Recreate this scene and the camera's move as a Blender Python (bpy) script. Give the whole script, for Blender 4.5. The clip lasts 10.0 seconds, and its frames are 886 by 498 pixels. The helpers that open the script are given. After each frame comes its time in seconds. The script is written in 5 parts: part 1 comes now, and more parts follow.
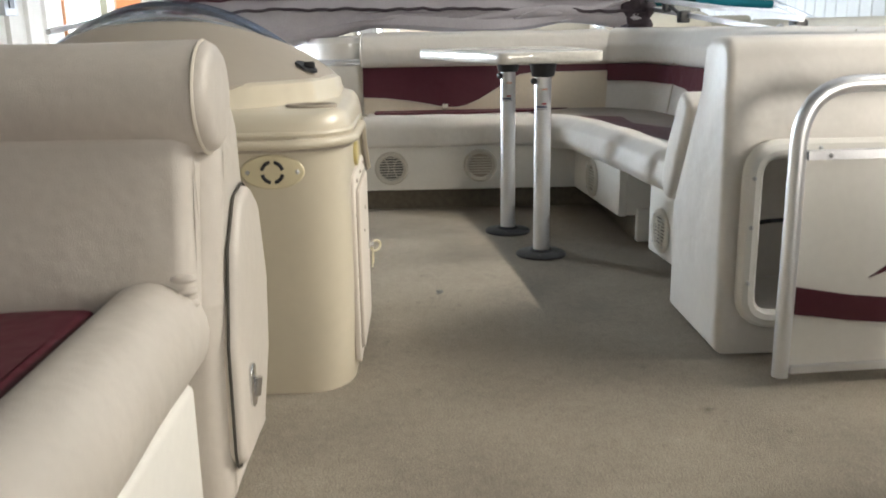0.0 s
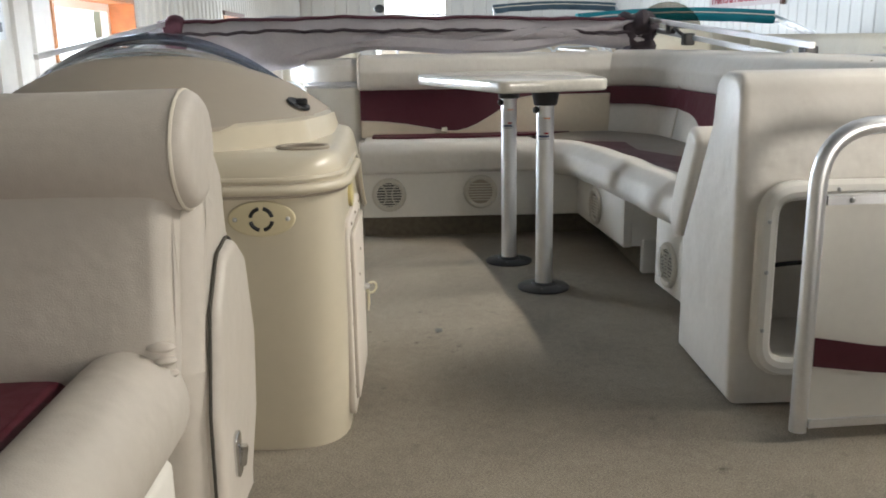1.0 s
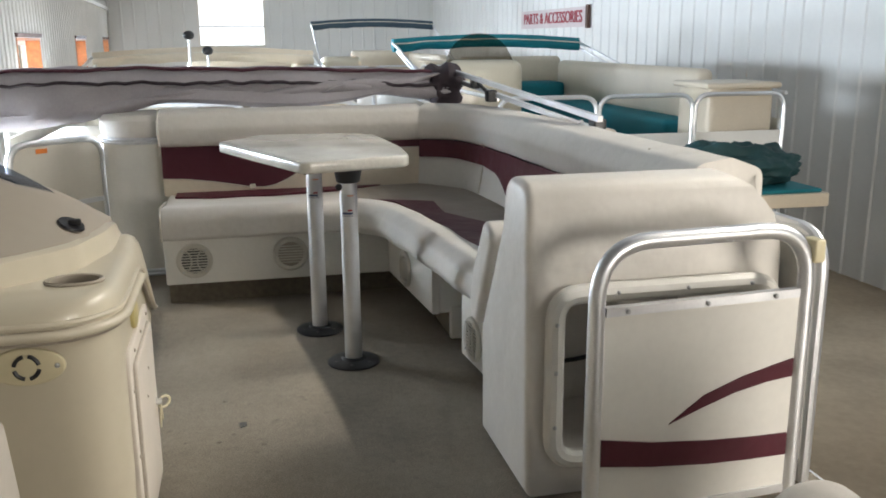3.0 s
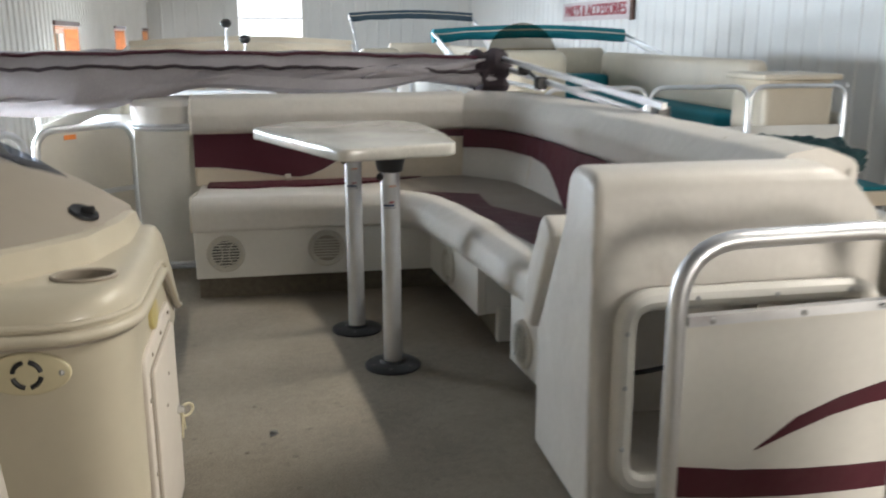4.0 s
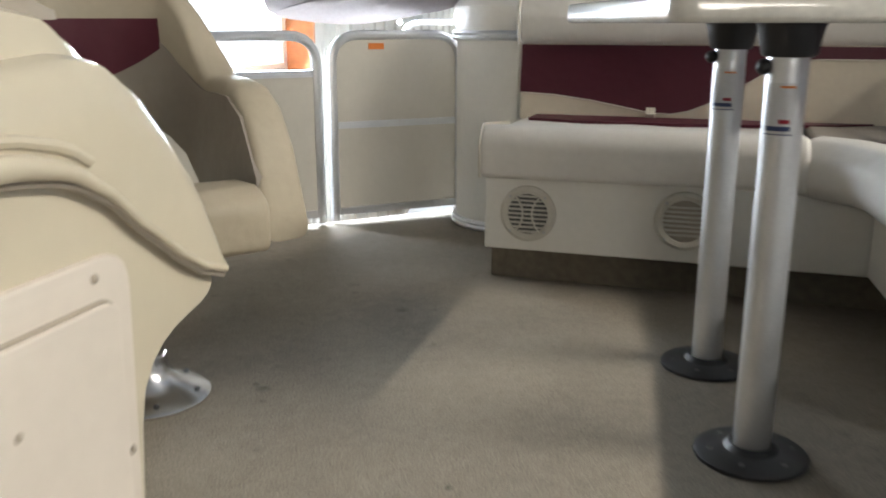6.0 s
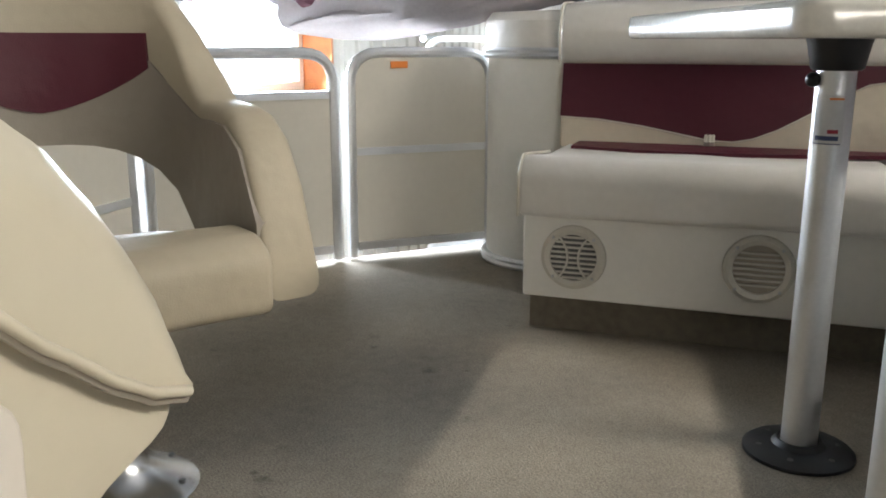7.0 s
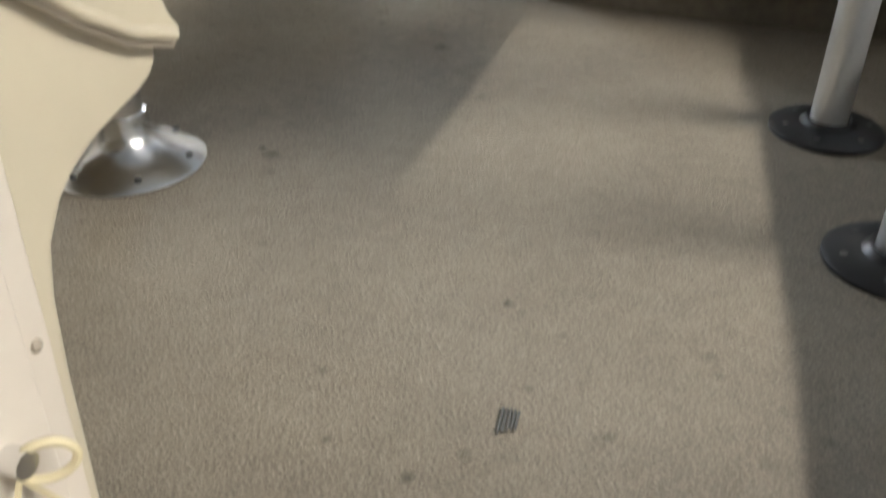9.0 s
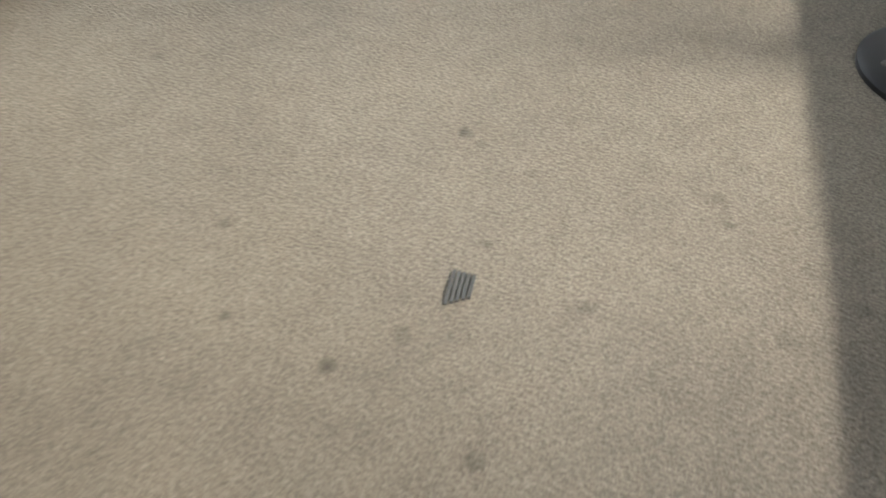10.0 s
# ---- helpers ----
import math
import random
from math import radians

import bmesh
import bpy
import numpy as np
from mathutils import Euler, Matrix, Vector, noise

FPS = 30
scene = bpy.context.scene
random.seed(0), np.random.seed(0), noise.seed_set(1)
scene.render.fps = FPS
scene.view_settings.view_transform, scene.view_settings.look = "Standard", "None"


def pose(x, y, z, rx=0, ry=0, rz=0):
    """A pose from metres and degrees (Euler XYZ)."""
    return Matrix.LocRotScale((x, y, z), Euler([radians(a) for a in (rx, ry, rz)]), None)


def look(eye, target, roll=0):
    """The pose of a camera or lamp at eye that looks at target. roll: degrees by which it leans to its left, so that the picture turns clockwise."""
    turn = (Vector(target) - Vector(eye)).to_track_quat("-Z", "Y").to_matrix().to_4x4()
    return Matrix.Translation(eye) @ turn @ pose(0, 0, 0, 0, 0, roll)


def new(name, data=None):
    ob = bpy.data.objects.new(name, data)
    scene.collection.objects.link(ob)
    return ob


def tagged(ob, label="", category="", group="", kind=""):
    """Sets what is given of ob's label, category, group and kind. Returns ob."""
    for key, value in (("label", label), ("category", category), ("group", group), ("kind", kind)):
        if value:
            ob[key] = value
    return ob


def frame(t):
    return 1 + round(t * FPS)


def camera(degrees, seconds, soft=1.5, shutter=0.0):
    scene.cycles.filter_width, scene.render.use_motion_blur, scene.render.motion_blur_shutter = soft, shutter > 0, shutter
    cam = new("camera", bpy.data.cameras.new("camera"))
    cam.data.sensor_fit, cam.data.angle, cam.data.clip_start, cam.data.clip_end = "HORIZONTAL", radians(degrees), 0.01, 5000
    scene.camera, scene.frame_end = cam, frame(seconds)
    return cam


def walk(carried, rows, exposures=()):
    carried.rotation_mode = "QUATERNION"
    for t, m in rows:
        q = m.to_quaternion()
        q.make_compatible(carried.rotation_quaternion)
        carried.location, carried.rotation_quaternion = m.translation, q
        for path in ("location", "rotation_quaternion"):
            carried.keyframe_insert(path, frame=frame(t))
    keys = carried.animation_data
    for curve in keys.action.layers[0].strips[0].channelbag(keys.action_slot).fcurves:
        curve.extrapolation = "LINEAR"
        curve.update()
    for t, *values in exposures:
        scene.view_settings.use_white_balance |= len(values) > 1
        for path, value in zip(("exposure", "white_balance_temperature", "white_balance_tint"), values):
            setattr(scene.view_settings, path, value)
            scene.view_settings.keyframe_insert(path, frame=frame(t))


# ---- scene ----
cam = camera(53.7, 10.0, soft=1.8, shutter=0.4)
PATH = [
    (0, (0.254, 0.265, 0.823), (0.299, 2.203, 0.331), -1.0),
    (0.5, (0.251, 0.356, 0.882), (0.285, 2.297, 0.403), -1.1),
    (1, (0.259, 0.386, 0.878), (0.306, 2.329, 0.408), -1.0),
    (1.5, (0.277, 0.425, 0.869), (0.361, 2.367, 0.397), -0.8),
    (2, (0.278, 0.469, 0.864), (0.411, 2.408, 0.391), -0.6),
    (2.5, (0.346, 0.458, 1.002), (0.752, 2.36, 0.536), -0.4),
    (2.7, (0.357, 0.453, 1.107), (0.785, 2.35, 0.641), -0.4),
    (3.8, (0.351, 0.575, 1.123), (0.757, 2.476, 0.654), 0.2),
    (4, (0.361, 0.685, 1.065), (0.712, 2.596, 0.588), -0.1),
    (4.5, (0.426, 1.104, 0.919), (0.612, 3.034, 0.429), -0.0),
    (5, (0.583, 1.29, 1.0), (0.407, 3.227, 0.534), -0.3),
    (5.5, (0.726, 1.576, 0.813), (0.271, 3.461, 0.325), 0.2),
    (5.8, (0.679, 1.81, 0.698), (0.104, 3.66, 0.2), 0.2),
    (6, (0.618, 1.979, 0.695), (0.013, 3.819, 0.195), 0.0),
    (6.2, (0.566, 2.107, 0.693), (-0.057, 3.942, 0.199), 0.1),
    (7.5, (0.484, 2.276, 0.691), (-0.167, 4.111, 0.234), 0.1),
    (8, (0.484, 2.286, 0.685), (-0.165, 4.103, 0.158), 0.1),
    (8.5, (0.472, 2.294, 0.673), (-0.143, 4.039, -0.087), 0.3),
    (9, (0.462, 2.316, 0.633), (-0.111, 3.888, -0.464), 0.2),
    (9.5, (0.444, 2.345, 0.588), (-0.061, 3.754, -0.738), 0.4),
    (10, (0.435, 2.502, 0.519), (-0.002, 3.83, -0.912), 0.8),
]
walk(cam, [(t, look(eye, target, roll)) for t, eye, target, roll in PATH], exposures=[(0.0, 0.28), (0.6, 0.02), (2.5, -0.05), (4.0, -0.22), (4.5, -0.22), (5.0, -0.22), (5.5, -0.48), (6.0, -0.02), (8.0, -0.02), (8.5, 0.12), (9.0, 0.28), (9.5, 0.22), (9.75, 0.45), (10.0, 0.7)])

# ---- world and light ----
world = bpy.data.worlds.new("world")
scene.world = world
world.use_nodes = True
wn = world.node_tree.nodes
sky = wn.new("ShaderNodeTexSky")
sky.sky_type = 'NISHITA'
sky.sun_disc = False
sky.sun_elevation = radians(41)
sky.sun_rotation = radians(95)
wn["Background"].inputs[1].default_value = 0.12
world.node_tree.links.new(sky.outputs[0], wn["Background"].inputs[0])


def area(name, m, sx, sy, power, colour):
    d = bpy.data.lights.new(name, 'AREA')
    d.shape = 'RECTANGLE'
    d.size, d.size_y, d.energy, d.color = sx, sy, power, colour
    ob = new(name, d)
    ob.matrix_world = m
    return ob


# The building stands a little askew to the boat.
BT = radians(3.7)
FLOOR_Z = -1.1
EAVE = 1.95


def left_wall(s, off=0.0, z=0.0):
    """A place on the left wall: s metres along it from y = 5, off metres into the room."""
    return Vector((-1.55 - math.sin(BT) * s + math.cos(BT) * off, 5 + math.cos(BT) * s + math.sin(BT) * off, z))


def right_wall(s, off=0.0, z=0.0):
    a = radians(1.5)
    return Vector((5.93 - math.sin(a) * s - math.cos(a) * off, 5 + math.cos(a) * s - math.sin(a) * off, z))


# a long row of tubes with a reflector, high along the right wall
strip = area("tube_strip_lamp", look((5.47, 2.85, 4.2), (0.5, 2.63, 0.05)), 4.2, 0.06, 38, (1.0, 0.94, 0.84))
strip.data.spread = radians(44)
# shop tubes under the ceiling
for px, py, power in ((1.6, -2.5, 4), (1.6, 3.5, 12), (1.6, 9.5, 13), (1.6, 16.0, 15)):
    area("tube_lamp", look((px, py, 3.95), (px, py, 0)), 5.0, 2.6, power, (1.0, 0.97, 0.95))
# daylight in the window openings
for s0 in (0.75, 6.45, 12.1):
    p = left_wall(s0, -0.02, 0.87)
    area("window_lamp", look(p, p + Vector((1, -0.1, -0.4))), 1.5, 0.52, 370, (0.77, 0.88, 1.0))
area("window_lamp", look((0.3, 23.9, 1.5), (0.3, 10, 0.5)), 1.7, 1.0, 120, (0.82, 0.9, 1.0))

# unseen fill lamp added at the closed back wall, for faces turned towards it
door = area("rear_fill_lamp", look((3.5, -3.85, 0.7), (2.0, 2.3, 0.1)), 3.2, 2.6, 88, (1.0, 0.93, 0.83))
door.data.spread = radians(66)

# ---- materials ----


def mat(name, rgb, rough=0.5, metal=0.0, var=0.12, scale=6.0, bump=0.0, bump_scale=200.0, fine=0.0, spec=0.5, coat=0.0, tint=None):
    """A procedural surface: colour that varies at two scales, with fine relief."""
    m = bpy.data.materials.new(name)
    m.use_nodes = True
    nt = m.node_tree
    b = nt.nodes["Principled BSDF"]
    b.inputs["Roughness"].default_value = rough
    b.inputs["Metallic"].default_value = metal
    b.inputs["Specular IOR Level"].default_value = spec
    b.inputs["Coat Weight"].default_value = coat
    tc = nt.nodes.new("ShaderNodeTexCoord")
    n1 = nt.nodes.new("ShaderNodeTexNoise")
    n1.inputs["Scale"].default_value = scale
    n1.inputs["Detail"].default_value = 6
    n2 = nt.nodes.new("ShaderNodeTexNoise")
    n2.inputs["Scale"].default_value = scale * 17
    n2.inputs["Detail"].default_value = 3
    nt.links.new(tc.outputs["Object"], n1.inputs["Vector"])
    nt.links.new(tc.outputs["Object"], n2.inputs["Vector"])
    add = nt.nodes.new("ShaderNodeMath")
    add.operation = 'MULTIPLY_ADD'
    nt.links.new(n2.outputs["Fac"], add.inputs[0])
    add.inputs[1].default_value = 0.4
    nt.links.new(n1.outputs["Fac"], add.inputs[2])
    ramp = nt.nodes.new("ShaderNodeMix")
    ramp.data_type = 'RGBA'
    dark = [c * (1 - var) for c in rgb] if tint is None else tint
    light = [min(1, c * (1 + var * 0.6)) for c in rgb]
    ramp.inputs[6].default_value = (*dark, 1)
    ramp.inputs[7].default_value = (*light, 1)
    mr = nt.nodes.new("ShaderNodeMapRange")
    mr.inputs[1].default_value, mr.inputs[2].default_value = 0.4, 1.0
    nt.links.new(add.outputs[0], mr.inputs[0])
    nt.links.new(mr.outputs[0], ramp.inputs[0])
    nt.links.new(ramp.outputs[2], b.inputs["Base Color"])
    rr = nt.nodes.new("ShaderNodeMapRange")
    rr.inputs[3].default_value, rr.inputs[4].default_value = max(0.02, rough - 0.1), min(1, rough + 0.1)
    nt.links.new(n1.outputs["Fac"], rr.inputs[0])
    nt.links.new(rr.outputs[0], b.inputs["Roughness"])
    if bump:
        n3 = nt.nodes.new("ShaderNodeTexNoise")
        n3.inputs["Scale"].default_value = bump_scale
        n3.inputs["Detail"].default_value = 4
        nt.links.new(tc.outputs["Object"], n3.inputs["Vector"])
        bp = nt.nodes.new("ShaderNodeBump")
        bp.inputs["Strength"].default_value = bump
        bp.inputs["Distance"].default_value = 0.002
        nt.links.new(n3.outputs["Fac"], bp.inputs["Height"])
        nt.links.new(bp.outputs[0], b.inputs["Normal"])
    return m


def vinyl(name, rgb, rough=0.42):
    """Upholstery vinyl with a leathery grain and soft puckers."""
    m = mat(name, rgb, rough=rough, var=0.10, scale=3.0)
    nt = m.node_tree
    tc = nt.nodes["Texture Coordinate"]
    v = nt.nodes.new("ShaderNodeTexVoronoi")
    v.inputs["Scale"].default_value = 420
    n = nt.nodes.new("ShaderNodeTexNoise")
    n.inputs["Scale"].default_value = 7
    n.inputs["Detail"].default_value = 3
    nt.links.new(tc.outputs["Object"], v.inputs["Vector"])
    nt.links.new(tc.outputs["Object"], n.inputs["Vector"])
    b1 = nt.nodes.new("ShaderNodeBump")
    b1.inputs["Strength"].default_value, b1.inputs["Distance"].default_value = 0.35, 0.03
    nt.links.new(n.outputs["Fac"], b1.inputs["Height"])
    b2 = nt.nodes.new("ShaderNodeBump")
    b2.inputs["Strength"].default_value, b2.inputs["Distance"].default_value = 0.25, 0.001
    nt.links.new(v.outputs["Distance"], b2.inputs["Height"])
    nt.links.new(b1.outputs[0], b2.inputs["Normal"])
    nt.links.new(b2.outputs[0], nt.nodes["Principled BSDF"].inputs["Normal"])
    return m


def carpet_material(name, rgb):
    """Woven marine carpet: rows of small loops, worn patches, specks and dark spots."""
    m = mat(name, rgb, rough=0.95, var=0.32, scale=2.2, spec=0.1)
    nt = m.node_tree
    b = nt.nodes["Principled BSDF"]
    tc = nt.nodes["Texture Coordinate"]
    col_link = b.inputs["Base Color"].links[0].from_socket
    mp = nt.nodes.new("ShaderNodeMapping")
    mp.inputs["Scale"].default_value = (1.0, 1.9, 1.0)
    mp.inputs["Rotation"].default_value = (0, 0, 0.5)
    nt.links.new(tc.outputs["Object"], mp.inputs["Vector"])
    v = nt.nodes.new("ShaderNodeTexNoise")
    v.inputs["Scale"].default_value = 185
    v.inputs["Detail"].default_value = 2.5
    v.inputs["Roughness"].default_value = 0.6
    nt.links.new(mp.outputs[0], v.inputs["Vector"])
    fade = nt.nodes.new("ShaderNodeMapRange")
    fade.inputs[1].default_value, fade.inputs[2].default_value = 0.36, 0.62
    fade.inputs[3].default_value, fade.inputs[4].default_value = 0.72, 1.08
    nt.links.new(v.outputs["Fac"], fade.inputs[0])
    fleck = nt.nodes.new("ShaderNodeTexNoise")
    fleck.inputs["Scale"].default_value = 420
    nt.links.new(tc.outputs["Object"], fleck.inputs["Vector"])
    fr = nt.nodes.new("ShaderNodeMapRange")
    fr.inputs[1].default_value, fr.inputs[2].default_value = 0.3, 0.7
    fr.inputs[3].default_value, fr.inputs[4].default_value = 0.74, 1.2
    nt.links.new(fleck.outputs["Fac"], fr.inputs[0])
    # round dark spots, few and far between
    sp = nt.nodes.new("ShaderNodeTexVoronoi")
    sp.inputs["Scale"].default_value = 9
    nt.links.new(tc.outputs["Object"], sp.inputs["Vector"])
    sn = nt.nodes.new("ShaderNodeTexNoise")
    sn.inputs["Scale"].default_value = 60
    nt.links.new(tc.outputs["Object"], sn.inputs["Vector"])
    sa = nt.nodes.new("ShaderNodeMath")
    sa.operation = 'MULTIPLY_ADD'
    sa.inputs[1].default_value = 0.12
    nt.links.new(sn.outputs["Fac"], sa.inputs[0])
    nt.links.new(sp.outputs["Distance"], sa.inputs[2])
    sr = nt.nodes.new("ShaderNodeMapRange")
    sr.inputs[1].default_value, sr.inputs[2].default_value = 0.10, 0.16
    sr.inputs[3].default_value, sr.inputs[4].default_value = 0.82, 1.0
    nt.links.new(sa.outputs[0], sr.inputs[0])
    mul = nt.nodes.new("ShaderNodeMath")
    mul.operation = 'MULTIPLY'
    nt.links.new(fade.outputs[0], mul.inputs[0])
    nt.links.new(fr.outputs[0], mul.inputs[1])
    mul2 = nt.nodes.new("ShaderNodeMath")
    mul2.operation = 'MULTIPLY'
    nt.links.new(mul.outputs[0], mul2.inputs[0])
    nt.links.new(sr.outputs[0], mul2.inputs[1])
    last = mul2.outputs[0]
    wob = nt.nodes.new("ShaderNodeTexNoise")
    wob.inputs["Scale"].default_value = 55
    nt.links.new(tc.outputs["Object"], wob.inputs["Vector"])
    for sx, sy, size, depth in ((0.245, 3.135, 0.016, 0.5), (0.265, 3.125, 0.012, 0.5), (0.32, 3.10, 0.014, 0.55), (0.483, 3.12, 0.024, 0.6), (0.50, 3.09, 0.014, 0.55), (0.236, 2.84, 0.013, 0.5), (0.14, 2.86, 0.012, 0.6),
                                (0.40, 2.96, 0.03, 0.75), (-0.214, 3.383, 0.032, 0.55), (-0.24, 3.40, 0.015, 0.5), (-0.128, 3.926, 0.04, 0.65), (-0.334, 4.088, 0.035, 0.7), (-0.30, 4.02, 0.02, 0.6), (0.36, 2.80, 0.018, 0.6), (0.87, 2.02, 0.03, 0.55), (0.15, 2.5, 0.015, 0.6), (-0.19, 3.33, 0.02, 0.62), (-0.05, 3.95, 0.016, 0.6), (0.02, 3.72, 0.03, 0.78), (0.09, 2.95, 0.02, 0.7), (0.31, 3.00, 0.012, 0.6)):
        dn = nt.nodes.new("ShaderNodeVectorMath")
        dn.operation = 'DISTANCE'
        dn.inputs[1].default_value = (sx, sy, 0)
        nt.links.new(tc.outputs["Object"], dn.inputs[0])
        wa = nt.nodes.new("ShaderNodeMath")
        wa.operation = 'MULTIPLY_ADD'
        wa.inputs[1].default_value = size * 1.6
        nt.links.new(wob.outputs["Fac"], wa.inputs[0])
        nt.links.new(dn.outputs["Value"], wa.inputs[2])
        wr = nt.nodes.new("ShaderNodeMapRange")
        wr.inputs[1].default_value, wr.inputs[2].default_value = size * 0.75, size * 1.4
        wr.inputs[3].default_value, wr.inputs[4].default_value = depth, 1.0
        nt.links.new(wa.outputs[0], wr.inputs[0])
        mm = nt.nodes.new("ShaderNodeMath")
        mm.operation = 'MULTIPLY'
        nt.links.new(last, mm.inputs[0])
        nt.links.new(wr.outputs[0], mm.inputs[1])
        last = mm.outputs[0]
    vm = nt.nodes.new("ShaderNodeVectorMath")
    vm.operation = 'SCALE'
    nt.links.new(col_link, vm.inputs[0])
    nt.links.new(last, vm.inputs["Scale"])
    nt.links.new(vm.outputs[0], b.inputs["Base Color"])
    bp = nt.nodes.new("ShaderNodeBump")
    bp.inputs["Strength"].default_value, bp.inputs["Distance"].default_value = 0.9, 0.004
    nt.links.new(v.outputs["Fac"], bp.inputs["Height"])
    nt.links.new(bp.outputs[0], b.inputs["Normal"])
    return m


def glass_material(name, rgb, rough=0.03, ior=1.12):
    m = bpy.data.materials.new(name)
    m.use_nodes = True
    nt = m.node_tree
    out = nt.nodes["Material Output"]
    tr = nt.nodes.new("ShaderNodeBsdfTransparent")
    tr.inputs[0].default_value = (*rgb, 1)
    gl = nt.nodes.new("ShaderNodeBsdfGlossy")
    gl.inputs["Roughness"].default_value = rough
    fr = nt.nodes.new("ShaderNodeFresnel")
    fr.inputs[0].default_value = ior
    mx = nt.nodes.new("ShaderNodeMixShader")
    nt.links.new(fr.outputs[0], mx.inputs[0])
    nt.links.new(tr.outputs[0], mx.inputs[1])
    nt.links.new(gl.outputs[0], mx.inputs[2])
    nt.links.new(mx.outputs[0], out.inputs[0])
    return m


def glow(name, rgb, strength):
    m = bpy.data.materials.new(name)
    m.use_nodes = True
    nt = m.node_tree
    e = nt.nodes.new("ShaderNodeEmission")
    e.inputs[0].default_value = (*rgb, 1)
    e.inputs[1].default_value = strength
    nt.links.new(e.outputs[0], nt.nodes["Material Output"].inputs[0])
    return m


WHITE_VINYL = vinyl("white_vinyl", (0.66, 0.63, 0.585))
COUCH_VINYL = vinyl("warm_white_vinyl", (0.54, 0.495, 0.44))
CREAM_VINYL = vinyl("cream_vinyl", (0.64, 0.56, 0.44))
TAN_VINYL = vinyl("tan_vinyl", (0.43, 0.375, 0.28), 0.6)
TAUPE_VINYL = vinyl("taupe_vinyl", (0.28, 0.245, 0.205), 0.5)
MAROON_VINYL = vinyl("maroon_vinyl", (0.085, 0.015, 0.026), 0.46)
MAROON_VINYL.node_tree.nodes["Principled BSDF"].inputs["Specular IOR Level"].default_value = 0.3
PIPING = mat("piping_vinyl", (0.62, 0.57, 0.48), rough=0.45)
GELCOAT = mat("cream_gelcoat", (0.565, 0.51, 0.395), rough=0.32, var=0.07, scale=2.0, coat=0.3)
GELCOAT_GREY = mat("greige_gelcoat", (0.37, 0.325, 0.265), rough=0.5, var=0.06, scale=2.0)
PANEL_WHITE = mat("white_panel", (0.77, 0.75, 0.70), rough=0.4, var=0.08, scale=3.0)
HATCH_WHITE = mat("warm_white_plastic", (0.66, 0.60, 0.53), rough=0.45, var=0.08, scale=3.0)
PANEL_BEIGE = mat("beige_fence_panel", (0.62, 0.585, 0.515), rough=0.45, var=0.08, scale=3.0)
ALU = mat("brushed_aluminium", (0.76, 0.77, 0.79), rough=0.40, metal=0.92, var=0.12, scale=9.0)
ALU_DULL = mat("dull_aluminium", (0.55, 0.56, 0.57), rough=0.45, metal=0.9, var=0.2, scale=7.0)
CHROME = mat("polished_steel", (0.75, 0.75, 0.75), rough=0.24, metal=1.0, var=0.1)
BLACK = mat("black_plastic", (0.018, 0.018, 0.02), rough=0.42, var=0.3, scale=20)
DARK = mat("dark_hollow", (0.05, 0.045, 0.035), rough=0.8)
IVORY = mat("ivory_plastic", (0.62, 0.55, 0.36), rough=0.4, var=0.08)
BRASS_PLATE = mat("yellowed_plastic", (0.48, 0.40, 0.17), rough=0.38, var=0.15, scale=20)
SPEAKER = mat("speaker_plastic", (0.60, 0.57, 0.50), rough=0.45)
GRILLE_DARK = mat("grille_dark", (0.10, 0.10, 0.095), rough=0.6)
# mottled tone imitates streaky reflections on the glossy tabletop
TABLE = mat("white_table_laminate", (0.66, 0.64, 0.58), rough=0.2, var=0.3, scale=5.0, coat=0.4)
CARPET = carpet_material("tan_marine_carpet", (0.325, 0.285, 0.232))
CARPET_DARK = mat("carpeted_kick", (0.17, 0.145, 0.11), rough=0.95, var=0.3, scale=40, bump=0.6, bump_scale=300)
CANVAS = mat("grey_canvas", (0.37, 0.35, 0.375), rough=0.85, var=0.2, scale=5.0, bump=0.3, bump_scale=500)
CANVAS_DARK = mat("dark_canvas_edge", (0.035, 0.025, 0.032), rough=0.85, var=0.2, scale=8)
CANVAS_MAROON = mat("maroon_canvas", (0.075, 0.022, 0.036), rough=0.85, var=0.2, scale=8)
TEAL = mat("teal_canvas", (0.0, 0.16, 0.20), rough=0.75, var=0.2, scale=3, bump=0.3)
NAVY = mat("slate_blue_canvas", (0.045, 0.08, 0.11), rough=0.8, var=0.2, scale=3, bump=0.3)
GREEN_BAG = mat("dark_green_canvas", (0.012, 0.055, 0.06), rough=0.7, var=0.3, scale=6, bump=0.4)
WALL_METAL = mat("white_ribbed_steel", (0.72, 0.72, 0.70), rough=0.45, var=0.06, scale=1.2)
WALL_LINER = mat("old_white_liner", (0.62, 0.60, 0.56), rough=0.55, var=0.12, scale=1.5)
CEILING = mat("grey_ceiling_liner", (0.42, 0.44, 0.46), rough=0.6, var=0.12, scale=1.0)
CONCRETE = mat("tan_concrete", (0.42, 0.33, 0.23), rough=0.75, var=0.3, scale=1.2, bump=0.3, bump_scale=60)
WOOD = mat("orange_pine", (0.52, 0.22, 0.09), rough=0.5, var=0.35, scale=14)
DARK_WOOD = mat("brown_window_trim", (0.10, 0.05, 0.035), rough=0.6)
RED = mat("red_paint", (0.35, 0.02, 0.04), rough=0.5)
ORANGE = mat("orange_sticker", (0.75, 0.22, 0.04), rough=0.5)
SIGN_WHITE = mat("sign_board", (0.6, 0.52, 0.52), rough=0.5)
STICKER = mat("pale_sticker", (0.65, 0.66, 0.68), rough=0.4)
BLUE_INK = mat("blue_ink", (0.03, 0.05, 0.14), rough=0.5)
